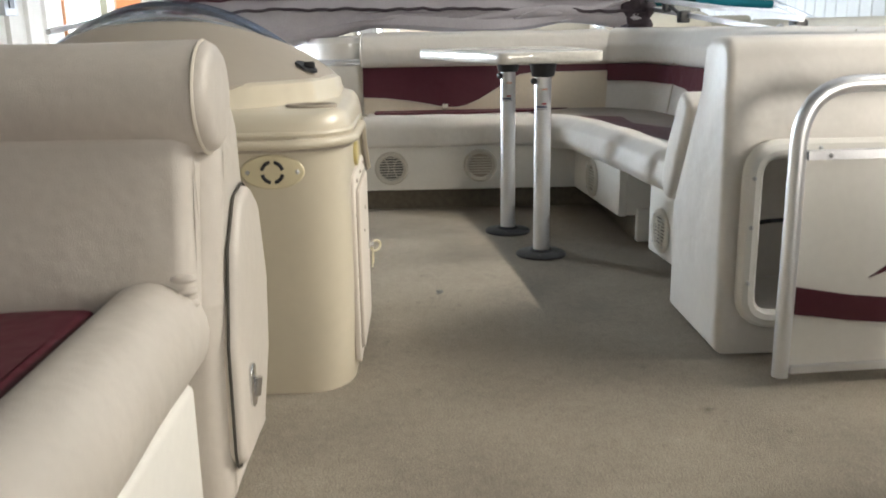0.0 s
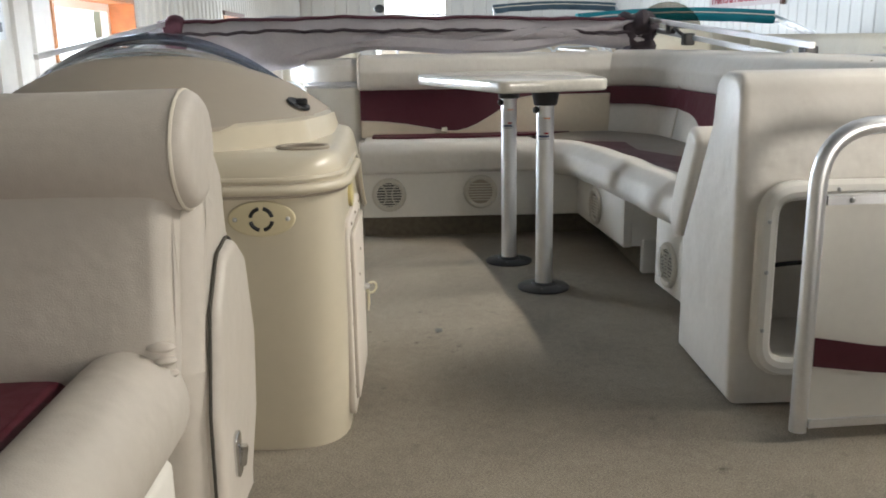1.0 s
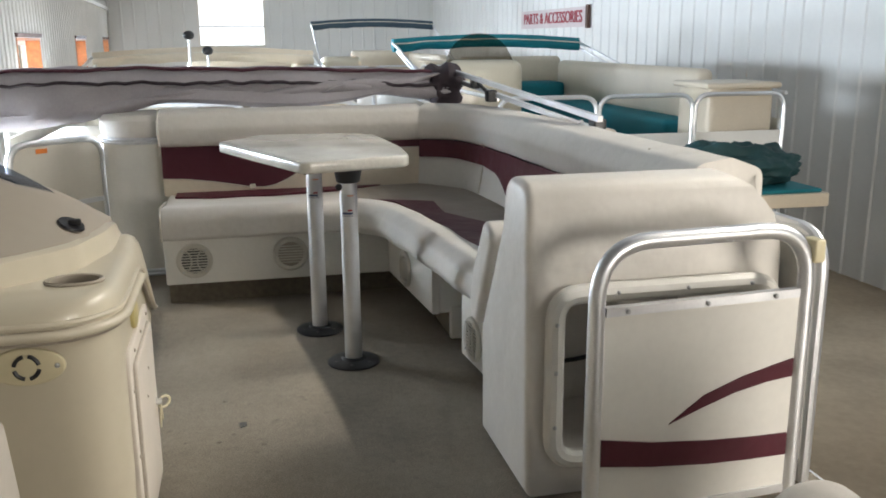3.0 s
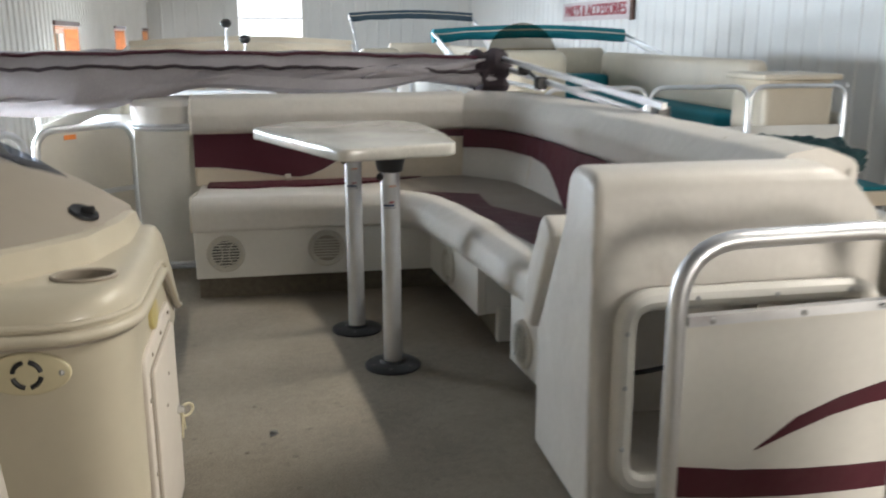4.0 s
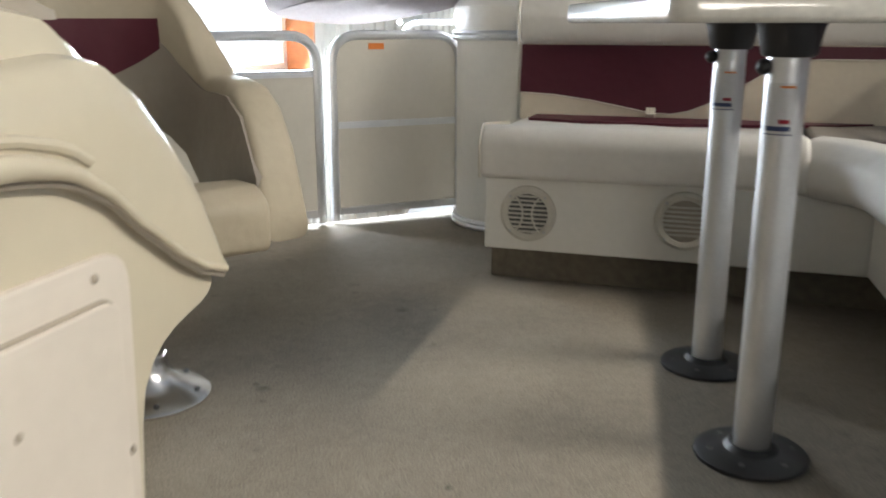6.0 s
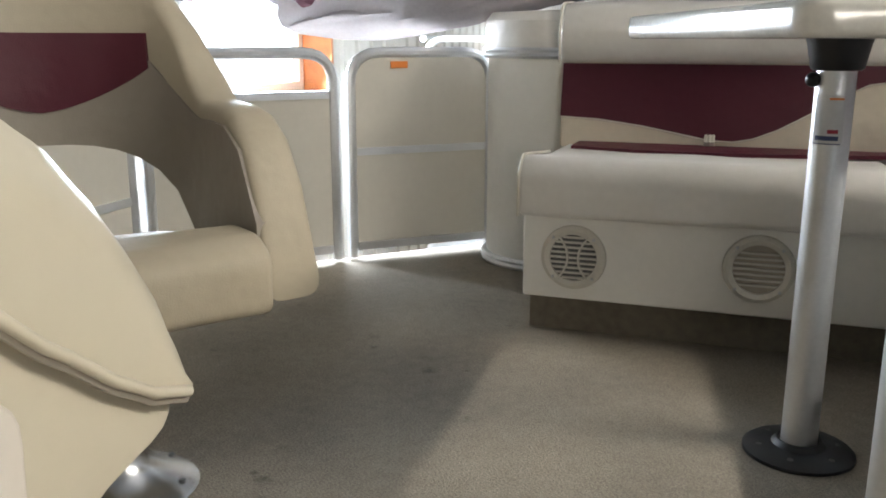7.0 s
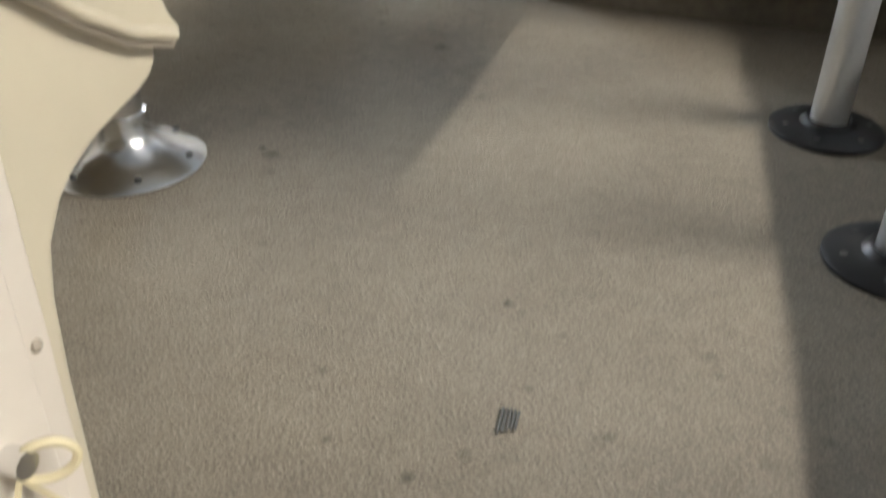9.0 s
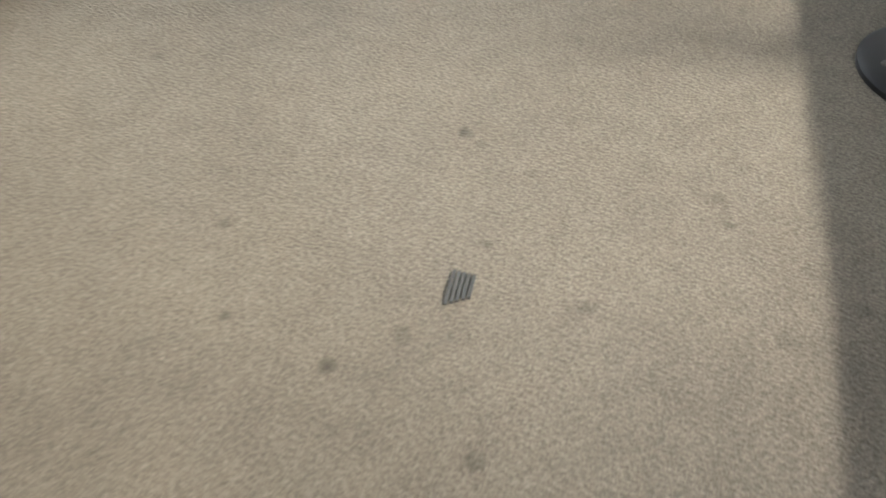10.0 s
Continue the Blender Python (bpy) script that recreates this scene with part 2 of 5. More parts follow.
SMOKED = glass_material("smoked_acrylic", (0.62, 0.59, 0.54))
SMOKED_BLUE = glass_material("blue_smoked_acrylic", (0.55, 0.58, 0.64))
CLEAR = glass_material("clear_acrylic", (0.93, 0.94, 0.95))
DAYLIGHT = glow("daylight_sky", (0.9, 0.95, 1.0), 3.2)

# ---- mesh helpers ----


def part(name, bm, material, parent=None, label="", smooth=True, angle=35):
    """Links a bmesh as one mesh object under a thing or a part."""
    me = bpy.data.meshes.new(name)
    bmesh.ops.recalc_face_normals(bm, faces=bm.faces)
    bm.to_mesh(me)
    bm.free()
    me.materials.append(material)
    if smooth:
        me.shade_smooth()
        me.set_sharp_from_angle(angle=radians(angle))
    ob = new(name, me)
    if parent is not None:
        ob.parent = parent
    if label:
        ob["label"] = label
    return ob


def thing(name, label, category, group="", kind="", at=(0, 0, 0)):
    ob = new(name)
    ob.empty_display_size = 0.1
    ob.location = at
    return tagged(ob, label, category, group, kind)


def box(x0, x1, y0, y1, z0, z1, bevel=0.0, seg=3, bm=None):
    bm2 = bmesh.new()
    bmesh.ops.create_cube(bm2, size=1.0)
    for v in bm2.verts:
        v.co = Vector(((x0 + x1) / 2 + v.co.x * (x1 - x0), (y0 + y1) / 2 + v.co.y * (y1 - y0), (z0 + z1) / 2 + v.co.z * (z1 - z0)))
    if bevel:
        bmesh.ops.bevel(bm2, geom=bm2.edges[:], offset=bevel, segments=seg, profile=0.5, affect='EDGES')
    return join(bm, bm2)


def join(bm, bm2):
    if bm is None:
        return bm2
    me = bpy.data.meshes.new("tmp")
    bm2.to_mesh(me)
    bm2.free()
    bm.from_mesh(me)
    bpy.data.meshes.remove(me)
    return bm


def turned(bm, m):
    bmesh.ops.transform(bm, matrix=m, verts=bm.verts)
    return bm


def prism(outline, h0, h1, axis="z", bevel=0.0, seg=3, bm=None):
    """An outline of 2D points, drawn out along an axis from h0 to h1."""
    bm2 = bmesh.new()

    def place(p, h):
        return {"z": (p[0], p[1], h), "y": (p[0], h, p[1]), "x": (h, p[0], p[1])}[axis]
    a = [bm2.verts.new(place(p, h0)) for p in outline]
    b = [bm2.verts.new(place(p, h1)) for p in outline]
    bm2.faces.new(a)
    bm2.faces.new(b[::-1])
    n = len(a)
    for i in range(n):
        bm2.faces.new((a[i], b[i], b[(i + 1) % n], a[(i + 1) % n]))
    bmesh.ops.recalc_face_normals(bm2, faces=bm2.faces)
    if bevel:
        caps = set(a) | set(b)
        edges = [e for e in bm2.edges if (e.verts[0] in a) == (e.verts[1] in a)]
        bmesh.ops.bevel(bm2, geom=edges, offset=bevel, segments=seg, profile=0.5, affect='EDGES')
    return join(bm, bm2)


def rounded(points, r, seg=5):
    """An outline with its corners rounded; r is one radius or one for each corner."""
    out = []
    n = len(points)
    for i in range(n):
        p, a, b = Vector(points[i]), Vector(points[i - 1]), Vector(points[(i + 1) % n])
        ri = r[i] if isinstance(r, (list, tuple)) else r
        if ri <= 0:
            out.append(tuple(p))
            continue
        da, db = (a - p), (b - p)
        ang = da.angle(db)
        d = min(ri / math.tan(ang / 2), da.length * 0.49, db.length * 0.49)
        s, e = p + da.normalized() * d, p + db.normalized() * d
        for k in range(seg + 1):
            t = k / seg
            out.append(tuple(s * (1 - t) ** 2 + p * 2 * t * (1 - t) + e * t * t))
    return out


def tube(points, r, seg=10, closed=False, bm=None, square=False):
    """A pipe along points; square gives a square section."""
    bm2 = bmesh.new()
    pts = [Vector(p) for p in points]
    n = len(pts)
    rings = []
    up = None
    k_seg = 4 if square else seg
    for i, p in enumerate(pts):
        if closed:
            d = pts[(i + 1) % n] - pts[i - 1]
        else:
            d = pts[min(i + 1, n - 1)] - pts[max(i - 1, 0)]
        d.normalize()
        if up is None:
            up = Vector((0, 0, 1)) if abs(d.z) < 0.9 else Vector((1, 0, 0))
        side = d.cross(up).normalized()
        up = side.cross(d).normalized()
        ring = []
        for k in range(k_seg):
            a = 2 * math.pi * (k + (0.5 if square else 0)) / k_seg
            rr = r * (1.2 if square else 1)
            ring.append(bm2.verts.new(p + side * math.cos(a) * rr + up * math.sin(a) * rr))
        rings.append(ring)
    m = n if closed else n - 1
    for i in range(m):
        a, b = rings[i], rings[(i + 1) % n]
        for k in range(k_seg):
            bm2.faces.new((a[k], a[(k + 1) % k_seg], b[(k + 1) % k_seg], b[k]))
    if not closed:
        bm2.faces.new(rings[0][::-1])
        bm2.faces.new(rings[-1])
    return join(bm, bm2)


def arc3(points, r, seg=6):
    """A 3D polyline with rounded corners."""
    pts = [Vector(p) for p in points]
    out = [pts[0]]
    for i in range(1, len(pts) - 1):
        p, a, b = pts[i], pts[i - 1], pts[i + 1]
        da, db = (a - p), (b - p)
        d = min(r, da.length * 0.49, db.length * 0.49)
        s, e = p + da.normalized() * d, p + db.normalized() * d
        for k in range(seg + 1):
            t = k / seg
            out.append(s * (1 - t) ** 2 + p * 2 * t * (1 - t) + e * t * t)
    out.append(pts[-1])
    return out


def loft(sections, closed_ring=True, caps=True, bm=None):
    """Skin over rings of equal length."""
    bm2 = bmesh.new()
    rings = [[bm2.verts.new(p) for p in s] for s in sections]
    n = len(rings[0])
    for a, b in zip(rings, rings[1:]):
        for k in range(n if closed_ring else n - 1):
            bm2.faces.new((a[k], a[(k + 1) % n], b[(k + 1) % n], b[k]))
    if caps:
        bm2.faces.new(rings[0][::-1])
        bm2.faces.new(rings[-1])
    return join(bm, bm2)


def lathe(profile, seg=32, centre=(0, 0, 0), bm=None, caps=True):
    """Turns (radius, height) points about the z axis."""
    rings = []
    for r, z in profile:
        rings.append([(centre[0] + max(r, 1e-4) * math.cos(2 * math.pi * k / seg), centre[1] + max(r, 1e-4) * math.sin(2 * math.pi * k / seg), centre[2] + z) for k in range(seg)])
    return loft(rings, bm=bm, caps=caps)


def soft(bm, amount, scale=4.0, seed=0.0):
    """Uneven, stuffed look: moves the vertices along their normals by noise."""
    bm.normal_update()
    for v in bm.verts:
        v.co += v.normal * amount * noise.noise(v.co * scale + Vector((seed, seed * 1.7, 0)))
    return bm


def grid_cut(bm, length):
    """Splits long edges so that soft() has something to move."""
    for _ in range(4):
        long_edges = [e for e in bm.edges if e.calc_length() > length]
        if not long_edges:
            break
        bmesh.ops.subdivide_edges(bm, edges=long_edges, cuts=1, use_grid_fill=True)
    return bm


def carve(ob, cutter_bm):
    """Cuts a shape out of an object, once and for all."""
    me = bpy.data.meshes.new("cutter")
    bmesh.ops.recalc_face_normals(cutter_bm, faces=cutter_bm.faces)
    cutter_bm.to_mesh(me)
    cutter_bm.free()
    cut = bpy.data.objects.new("cutter", me)
    scene.collection.objects.link(cut)
    md = ob.modifiers.new("cut", 'BOOLEAN')
    md.operation, md.object, md.solver = 'DIFFERENCE', cut, 'EXACT'
    bpy.context.view_layer.update()
    ev = ob.evaluated_get(bpy.context.evaluated_depsgraph_get())
    done = bpy.data.meshes.new_from_object(ev)
    ob.modifiers.clear()
    ob.data = done
    bpy.data.objects.remove(cut)
    done.shade_smooth()
    done.set_sharp_from_angle(angle=radians(35))
    return ob

# ---- the building ----


def wall_with_holes(name, place, s0, s1, z0, z1, holes, thick, material, ribs, label):
    """A wall along place(s), with holes (s0, s1, z0, z1) right through it and upright ribs on its inner face."""
    bm = bmesh.new()
    ss = sorted({s0, s1, *[h[0] for h in holes], *[h[1] for h in holes]})
    zz = sorted({z0, z1, *[h[2] for h in holes], *[h[3] for h in holes]})
    for sa, sb in zip(ss, ss[1:]):
        for za, zb in zip(zz, zz[1:]):
            if any(h[0] <= sa and sb <= h[1] and h[2] <= za and zb <= h[3] for h in holes):
                continue
            c = [place(sa, 0), place(sb, 0), place(sb, -thick), place(sa, -thick)]
            prism([(p.x, p.y) for p in c], za, zb, bm=bm)
    ob = part(name, bm, material, smooth=False)
    tagged(ob, label, "wall", kind="structure")
    bm = bmesh.new()
    s = s0 + ribs / 2
    while s < s1:
        spans = [(z0, z1)]
        for h in holes:
            if h[0] - 0.05 < s < h[1] + 0.05:
                spans = [(z0, h[2] - 0.02), (h[3] + 0.02, z1)]
        for za, zb in spans:
            c = [place(s - 0.028, 0.0), place(s - 0.014, 0.016), place(s + 0.014, 0.016), place(s + 0.028, 0.0)]
            prism([(p.x, p.y) for p in c], za, zb, bm=bm)
        s += ribs
    part("rib", bm, material, ob, smooth=False)
    return ob


LEFT_HOLES = [(s, s + 1.65, 0.40, 1.16) for s in (-0.1, 5.6, 11.3, 17.0)]
wall_left = wall_with_holes("wall_left", left_wall, -9, 19.5, FLOOR_Z, EAVE + 0.1, LEFT_HOLES, 0.22, WALL_LINER, 0.23, "off-white ribbed steel liner wall with deep window openings")
wall_right = wall_with_holes("wall_right", right_wall, -9, 19.5, FLOOR_Z, 4.6, [], 0.2, WALL_METAL, 0.30, "white ribbed steel shop wall, lit from above")
FAR = 24.0


def far_wall(s, off=0.0):
    return Vector((s, FAR - off, 0))


wall_far = wall_with_holes("wall_far", far_wall, -2.9, 5.6, FLOOR_Z, 4.9, [(-0.63, 1.05, 0.95, 2.3)], 0.2, WALL_METAL, 0.30, "pale ribbed steel end wall with a bright window")


def back_wall(s, off=0.0):
    return Vector((s, -4.0 + off, 0))


wall_back = wall_with_holes("wall_back", back_wall, -1.3, 6.4, FLOOR_Z, 4.9, [], 0.2, WALL_METAL, 0.30, "white ribbed steel end wall")
bm = prism([(-4, -5), (7, -5), (7, 25), (-4, 25)], FLOOR_Z - 0.2, FLOOR_Z)
tagged(part("floor", bm, CONCRETE, smooth=False), "dusty tan concrete shop floor with stains", "floor", kind="structure")
bm = prism([(-3.4, EAVE), (1.9, 4.3), (6.4, 4.3), (6.4, 4.5), (1.9, 4.5), (-3.4, EAVE + 0.2)], -4.2, 24.2, axis="y")
for k in range(27):
    y = -3.6 + k * 1.05
    prism([(-3.2, EAVE + 0.045), (1.9, 4.27), (1.9, 4.31), (-3.2, EAVE + 0.1)], y, y + 0.05, axis="y", bm=bm)
tagged(part("ceiling", bm, CEILING, smooth=False), "grey steel ceiling sloping up from the eave", "ceiling", kind="structure")

for k, h in enumerate(LEFT_HOLES):
    w = thing("window_%d" % (k + 1), "bright window in a deep orange pine surround", "window", kind="structure")
    for nm, (sa, sb, za, zb) in (("jamb", (h[0], h[0] + 0.03, h[2], h[3])), ("jamb", (h[1] - 0.03, h[1], h[2], h[3])), ("sill", (h[0], h[1], h[2], h[2] + 0.03)), ("head", (h[0], h[1], h[3] - 0.03, h[3]))):
        c = [left_wall(sa, 0.012), left_wall(sb, 0.012), left_wall(sb, -0.2), left_wall(sa, -0.2)]
        part(nm, prism([(p.x, p.y) for p in c], za, zb), WOOD, w, smooth=False)
    c = [left_wall(h[0] - 0.04, 0.03), left_wall(h[1] + 0.08, 0.03), left_wall(h[1] + 0.08, 0.002), left_wall(h[0] - 0.04, 0.002)]
    part("head_trim", prism([(p.x, p.y) for p in c], h[3] + 0.005, h[3] + 0.05), DARK_WOOD, w, smooth=False)
    for sa, sb, za, zb in ((h[0] + 0.03, h[1] - 0.03, h[2] + 0.03, h[2] + 0.08), (h[0] + 0.03, h[1] - 0.03, h[3] - 0.08, h[3] - 0.03), (h[0] + 0.03, h[0] + 0.08, h[2] + 0.08, h[3] - 0.08), (h[1] - 0.08, h[1] - 0.03, h[2] + 0.08, h[3] - 0.08)):
        c = [left_wall(sa, -0.15), left_wall(sb, -0.15), left_wall(sb, -0.19), left_wall(sa, -0.19)]
        part("sash", prism([(p.x, p.y) for p in c], za, zb), PANEL_WHITE, w, smooth=False)
    c = [left_wall(h[0] - 0.3, -0.35), left_wall(h[1] + 0.3, -0.35), left_wall(h[1] + 0.3, -0.36), left_wall(h[0] - 0.3, -0.36)]
    tagged(part("backdrop", prism([(p.x, p.y) for p in c], h[2] - 0.3, h[3] + 0.3), DAYLIGHT, smooth=False), "overexposed daylight outside the window", "daylight", kind="structure")
w = thing("window_far", "wide overexposed window with a thin dark crossbar", "window", kind="structure")
part("crossbar", box(-0.63, 1.05, FAR + 0.02, FAR + 0.06, 1.45, 1.48), DARK_WOOD, w, smooth=False)
for x0, x1, z0, z1 in ((-0.63, -0.58, 0.95, 2.3), (1.0, 1.05, 0.95, 2.3), (-0.58, 1.0, 0.95, 1.0)):
    part("frame", box(x0, x1, FAR + 0.0, FAR + 0.06, z0, z1), PANEL_WHITE, w, smooth=False)
tagged(part("backdrop", box(-1.0, 1.4, FAR + 0.3, FAR + 0.31, 0.6, 2.6), DAYLIGHT, smooth=False), "overexposed daylight outside the window", "daylight", kind="structure")

# eave trim along the left wall
c = [left_wall(-9, 0.06), left_wall(19.4, 0.06), left_wall(19.4, 0.002), left_wall(-9, 0.002)]
tagged(part("trim", prism([(p.x, p.y) for p in c], EAVE - 0.1, EAVE - 0.03), PANEL_WHITE, smooth=False), "white trim under the eave", "trim", kind="structure")

# wall outlet on the left wall
p = left_wall(-0.85, 0.0, 0.9)
o = thing("wall_outlet", "grey metal outlet box with two sockets on the ribbed wall", "outlet", at=(0, 0, 0))
c = [left_wall(-0.92, 0.03), left_wall(-0.78, 0.03), left_wall(-0.78, 0.0), left_wall(-0.92, 0.0)]
part("box", prism([(q.x, q.y) for q in c], 0.90, 1.08), ALU_DULL, o, smooth=False)
for z in (0.95, 1.03):
    c = [left_wall(-0.875, 0.036), left_wall(-0.825, 0.036), left_wall(-0.825, 0.028), left_wall(-0.875, 0.028)]
    part("socket", prism([(q.x, q.y) for q in c], z - 0.02, z + 0.02), BLACK, o, smooth=False)

# wall sign
sign = thing("wall_sign", "red lettered sign board reading PARTS & ACCESSORIES", "sign")
c = [right_wall(8.7, 0.05), right_wall(11.75, 0.05), right_wall(11.75, 0.017), right_wall(8.7, 0.017)]
part("board", prism([(q.x, q.y) for q in c], 1.29, 1.60), SIGN_WHITE, sign, smooth=False)
c = [right_wall(8.62, 0.07), right_wall(8.7, 0.07), right_wall(8.7, 0.017), right_wall(8.62, 0.017)]
part("end_cap", prism([(q.x, q.y) for q in c], 1.27, 1.62), DARK_WOOD, sign, smooth=False)
cu = bpy.data.curves.new("letters", 'FONT')
cu.body, cu.size, cu.extrude, cu.align_x, cu.align_y = "PARTS & ACCESSORIES", 0.27, 0.006, 'CENTER', 'CENTER'
tmp = bpy.data.objects.new("letters_tmp", cu)
scene.collection.objects.link(tmp)
bpy.context.view_layer.update()
me = bpy.data.meshes.new_from_object(tmp.evaluated_get(bpy.context.evaluated_depsgraph_get()))
bpy.data.objects.remove(tmp)
me.materials.clear()
me.materials.append(RED)
let = new("lettering", me)
let.parent = sign
lc = right_wall(10.22, 0.058, 1.445)
let.matrix_world = Matrix.Translation(lc) @ Matrix.Rotation(radians(1.5), 4, 'Z') @ Matrix.Rotation(radians(-90), 4, 'Z') @ Matrix.Rotation(radians(90), 4, 'X')

# ---- the boat: deck and fences ----
DECK = [(-1.22, -1.2), (1.76, -1.2), (1.76, 5.3), (-0.22, 5.3), (-1.22, 4.28)]
deck = tagged(part("deck", prism(DECK, -0.05, 0.0), CARPET, smooth=False), "tan woven marine carpet on the boat deck, spotted and worn", "deck", kind="structure")
part("edge_trim", tube([(x, y, -0.03) for x, y in DECK], 0.03, seg=8, closed=True), ALU, deck)
for px in (-0.75, 1.3):
    t = tagged(part("pontoon", tube([(px, -1.6, -0.42), (px, 5.0, -0.42)], 0.3, seg=24), ALU_DULL), "round aluminium pontoon under the deck", "pontoon", group="pontoons of the boat")
for px in (-0.75, 1.3):
    for py in (-0.5, 3.8):
        tagged(part("stand_block", box(px - 0.25, px + 0.25, py - 0.1, py + 0.1, FLOOR_Z, -0.68, 0.01), WOOD), "timber block under a pontoon", "block", group="blocks under the pontoons")


def fence_panel(name, a, b, label, top=0.655, rails=(0.35,), low=0.045, panel_top=None, round_a=0.09, round_b=0.09, mat_panel=None):
    """A tubular fence section between two deck points, with a sheet panel and rails."""
    a, b = Vector((*a, 0)), Vector((*b, 0))
    d = (b - a).normalized()
    n = Vector((-d.y, d.x, 0))
    f = thing(name, label, "fence panel")
    up = Vector((0, 0, 1))
    pts = [a + up * 0.01, a + up * top, b + up * top, b + up * 0.01]
    part("frame", tube(arc3(pts, 0.1), 0.017, square=False), ALU, f)
    for z in rails:
        part("rail", tube([a + up * z + d * 0.017, b + up * z - d * 0.017], 0.014, square=True), ALU, f)
    part("bottom_rail", tube([a + up * low + d * 0.017, b + up * low - d * 0.017], 0.015, square=True), ALU, f)
    pt = (top - 0.015) if panel_top is None else panel_top
    L = (b - a).length
    out = rounded([(0.012, low), (L - 0.012, low), (L - 0.012, pt), (0.012, pt)], [0, 0, 0.075 if panel_top is None else 0, 0.075 if panel_top is None else 0])
    bm = prism(out, -0.006, 0.006, axis="y")
    turned(bm, Matrix.Translation(a) @ Matrix.Rotation(math.atan2(d.y, d.x), 4, 'Z'))
    part("panel", bm, mat_panel or PANEL_BEIGE, f, "beige sheet panel", smooth=False)
    return f, a, d, n


gate_b, ga, gd, gn = fence_panel("boat_gate", (-0.70, 4.765), (-0.345, 5.085), "closed beige boat gate in a rounded aluminium frame")
p = ga + gd * 0.16 - gn * 0.008
bm = box(-0.028, 0.028, -0.002, 0.002, 0.607, 0.628)
turned(bm, Matrix.Translation(p) @ Matrix.Rotation(math.atan2(gd.y, gd.x), 4, 'Z'))
part("sticker", bm, ORANGE, gate_b, "orange warning sticker", smooth=False)
fence_panel("bow_fence", (-1.12, 4.31), (-0.735, 4.72), "beige fence panel in an aluminium frame with an open top rail", rails=(0.53,), panel_top=0.53)
fence_panel("port_fence", (-1.15, 2.2), (-1.15, 4.27), "long beige fence panel in an aluminium frame", rails=(0.25, 0.53), panel_top=0.53)
fence_panel("port_fence", (-1.15, -0.9), (-1.15, 2.15), "long beige fence panel in an aluminium frame", rails=(0.25, 0.53), panel_top=0.53)
fence_panel("starboard_fence", (1.70, 2.25), (1.70, 5.2), "long white fence panel in an aluminium frame behind the sofa", rails=(0.45,), mat_panel=PANEL_WHITE)
fence_panel("bow_rail", (0.05, 5.2), (1.66, 5.2), "white fence panel behind the sofa back", rails=(0.45,), mat_panel=PANEL_WHITE)
fence_panel("starboard_fence", (1.70, -0.9), (1.70, 1.35), "white fence panel beside the rear seat", rails=(0.45,), mat_panel=PANEL_WHITE)

# the open side gate, swung in against the sofa end
og = thing("side_gate", "open aluminium gate, white panel with maroon stripes, against the sofa", "gate")
A, B = Vector((1.078, 2.15, 0)), Vector((1.615, 2.19, 0))
d = (B - A).normalized()
up = Vector((0, 0, 1))
part("frame", tube(arc3([A + up * 0.02, A + up * 0.69, B + up * 0.69, B + up * 0.02], 0.13, 8), 0.019, seg=14), ALU, og)
part("top_rail", tube([A + up * 0.537 + d * 0.02, B + up * 0.537 - d * 0.02], 0.012, square=True), ALU, og)
part("bottom_rail", tube([A + up * 0.038 + d * 0.02, B + up * 0.038 - d * 0.02], 0.012, square=True), ALU, og)
GM = Matrix.Translation(A) @ Matrix.Rotation(math.atan2(d.y, d.x), 4, 'Z')
GL = (B - A).length


def on_gate(bm):
    return turned(bm, GM)


part("panel", on_gate(box(0.015, GL - 0.015, -0.005, 0.005, 0.04, 0.53)), PANEL_WHITE, og, "white sheet panel", smooth=False)
stripe = [(0.02, 0.172), (0.15, 0.152), (0.3, 0.136), (0.42, 0.130), (GL - 0.02, 0.128), (GL - 0.02, 0.185), (0.42, 0.188), (0.3, 0.196), (0.15, 0.213), (0.02, 0.237)]
part("stripe", on_gate(prism(stripe, -0.008, -0.004, axis="y")), MAROON_VINYL, og, "maroon stripe", smooth=False)
sw = [(0.19, 0.252), (0.27, 0.280), (0.36, 0.308), (0.45, 0.325), (GL - 0.02, 0.331), (GL - 0.02, 0.376), (0.47, 0.366), (0.38, 0.346), (0.28, 0.312)]
part("swoosh", on_gate(prism(sw, -0.008, -0.004, axis="y")), MAROON_VINYL, og, "dark maroon swoosh", smooth=False)
for sx in (0.07, 0.27, 0.45):
    bm = bmesh.new()
    bmesh.ops.create_uvsphere(bm, u_segments=8, v_segments=5, radius=0.006)
    part("screw", on_gate(turned(bm, Matrix.Translation((sx, -0.014, 0.537)))), ALU_DULL, og)
part("latch", on_gate(box(GL - 0.004, GL + 0.026, -0.028, 0.02, 0.61, 0.665, 0.006)), IVORY, og, "ivory plastic latch")

# ---- sofa across the bow, with its corner and side run ----


def slab(name, outline, h0, h1, axis, material, parent, bevel, label="", bump=0.004, cut=0.07, seg=4):
    bm = prism(outline, h0, h1, axis=axis, bevel=bevel, seg=seg)
    if bump:
        bmesh.ops.triangulate(bm, faces=[f for f in bm.faces if len(f.verts) > 4])
        grid_cut(bm, cut)
        soft(bm, bump, 5.0, len(name) * 1.3)
    return part(name, bm, material, parent, label, angle=50)


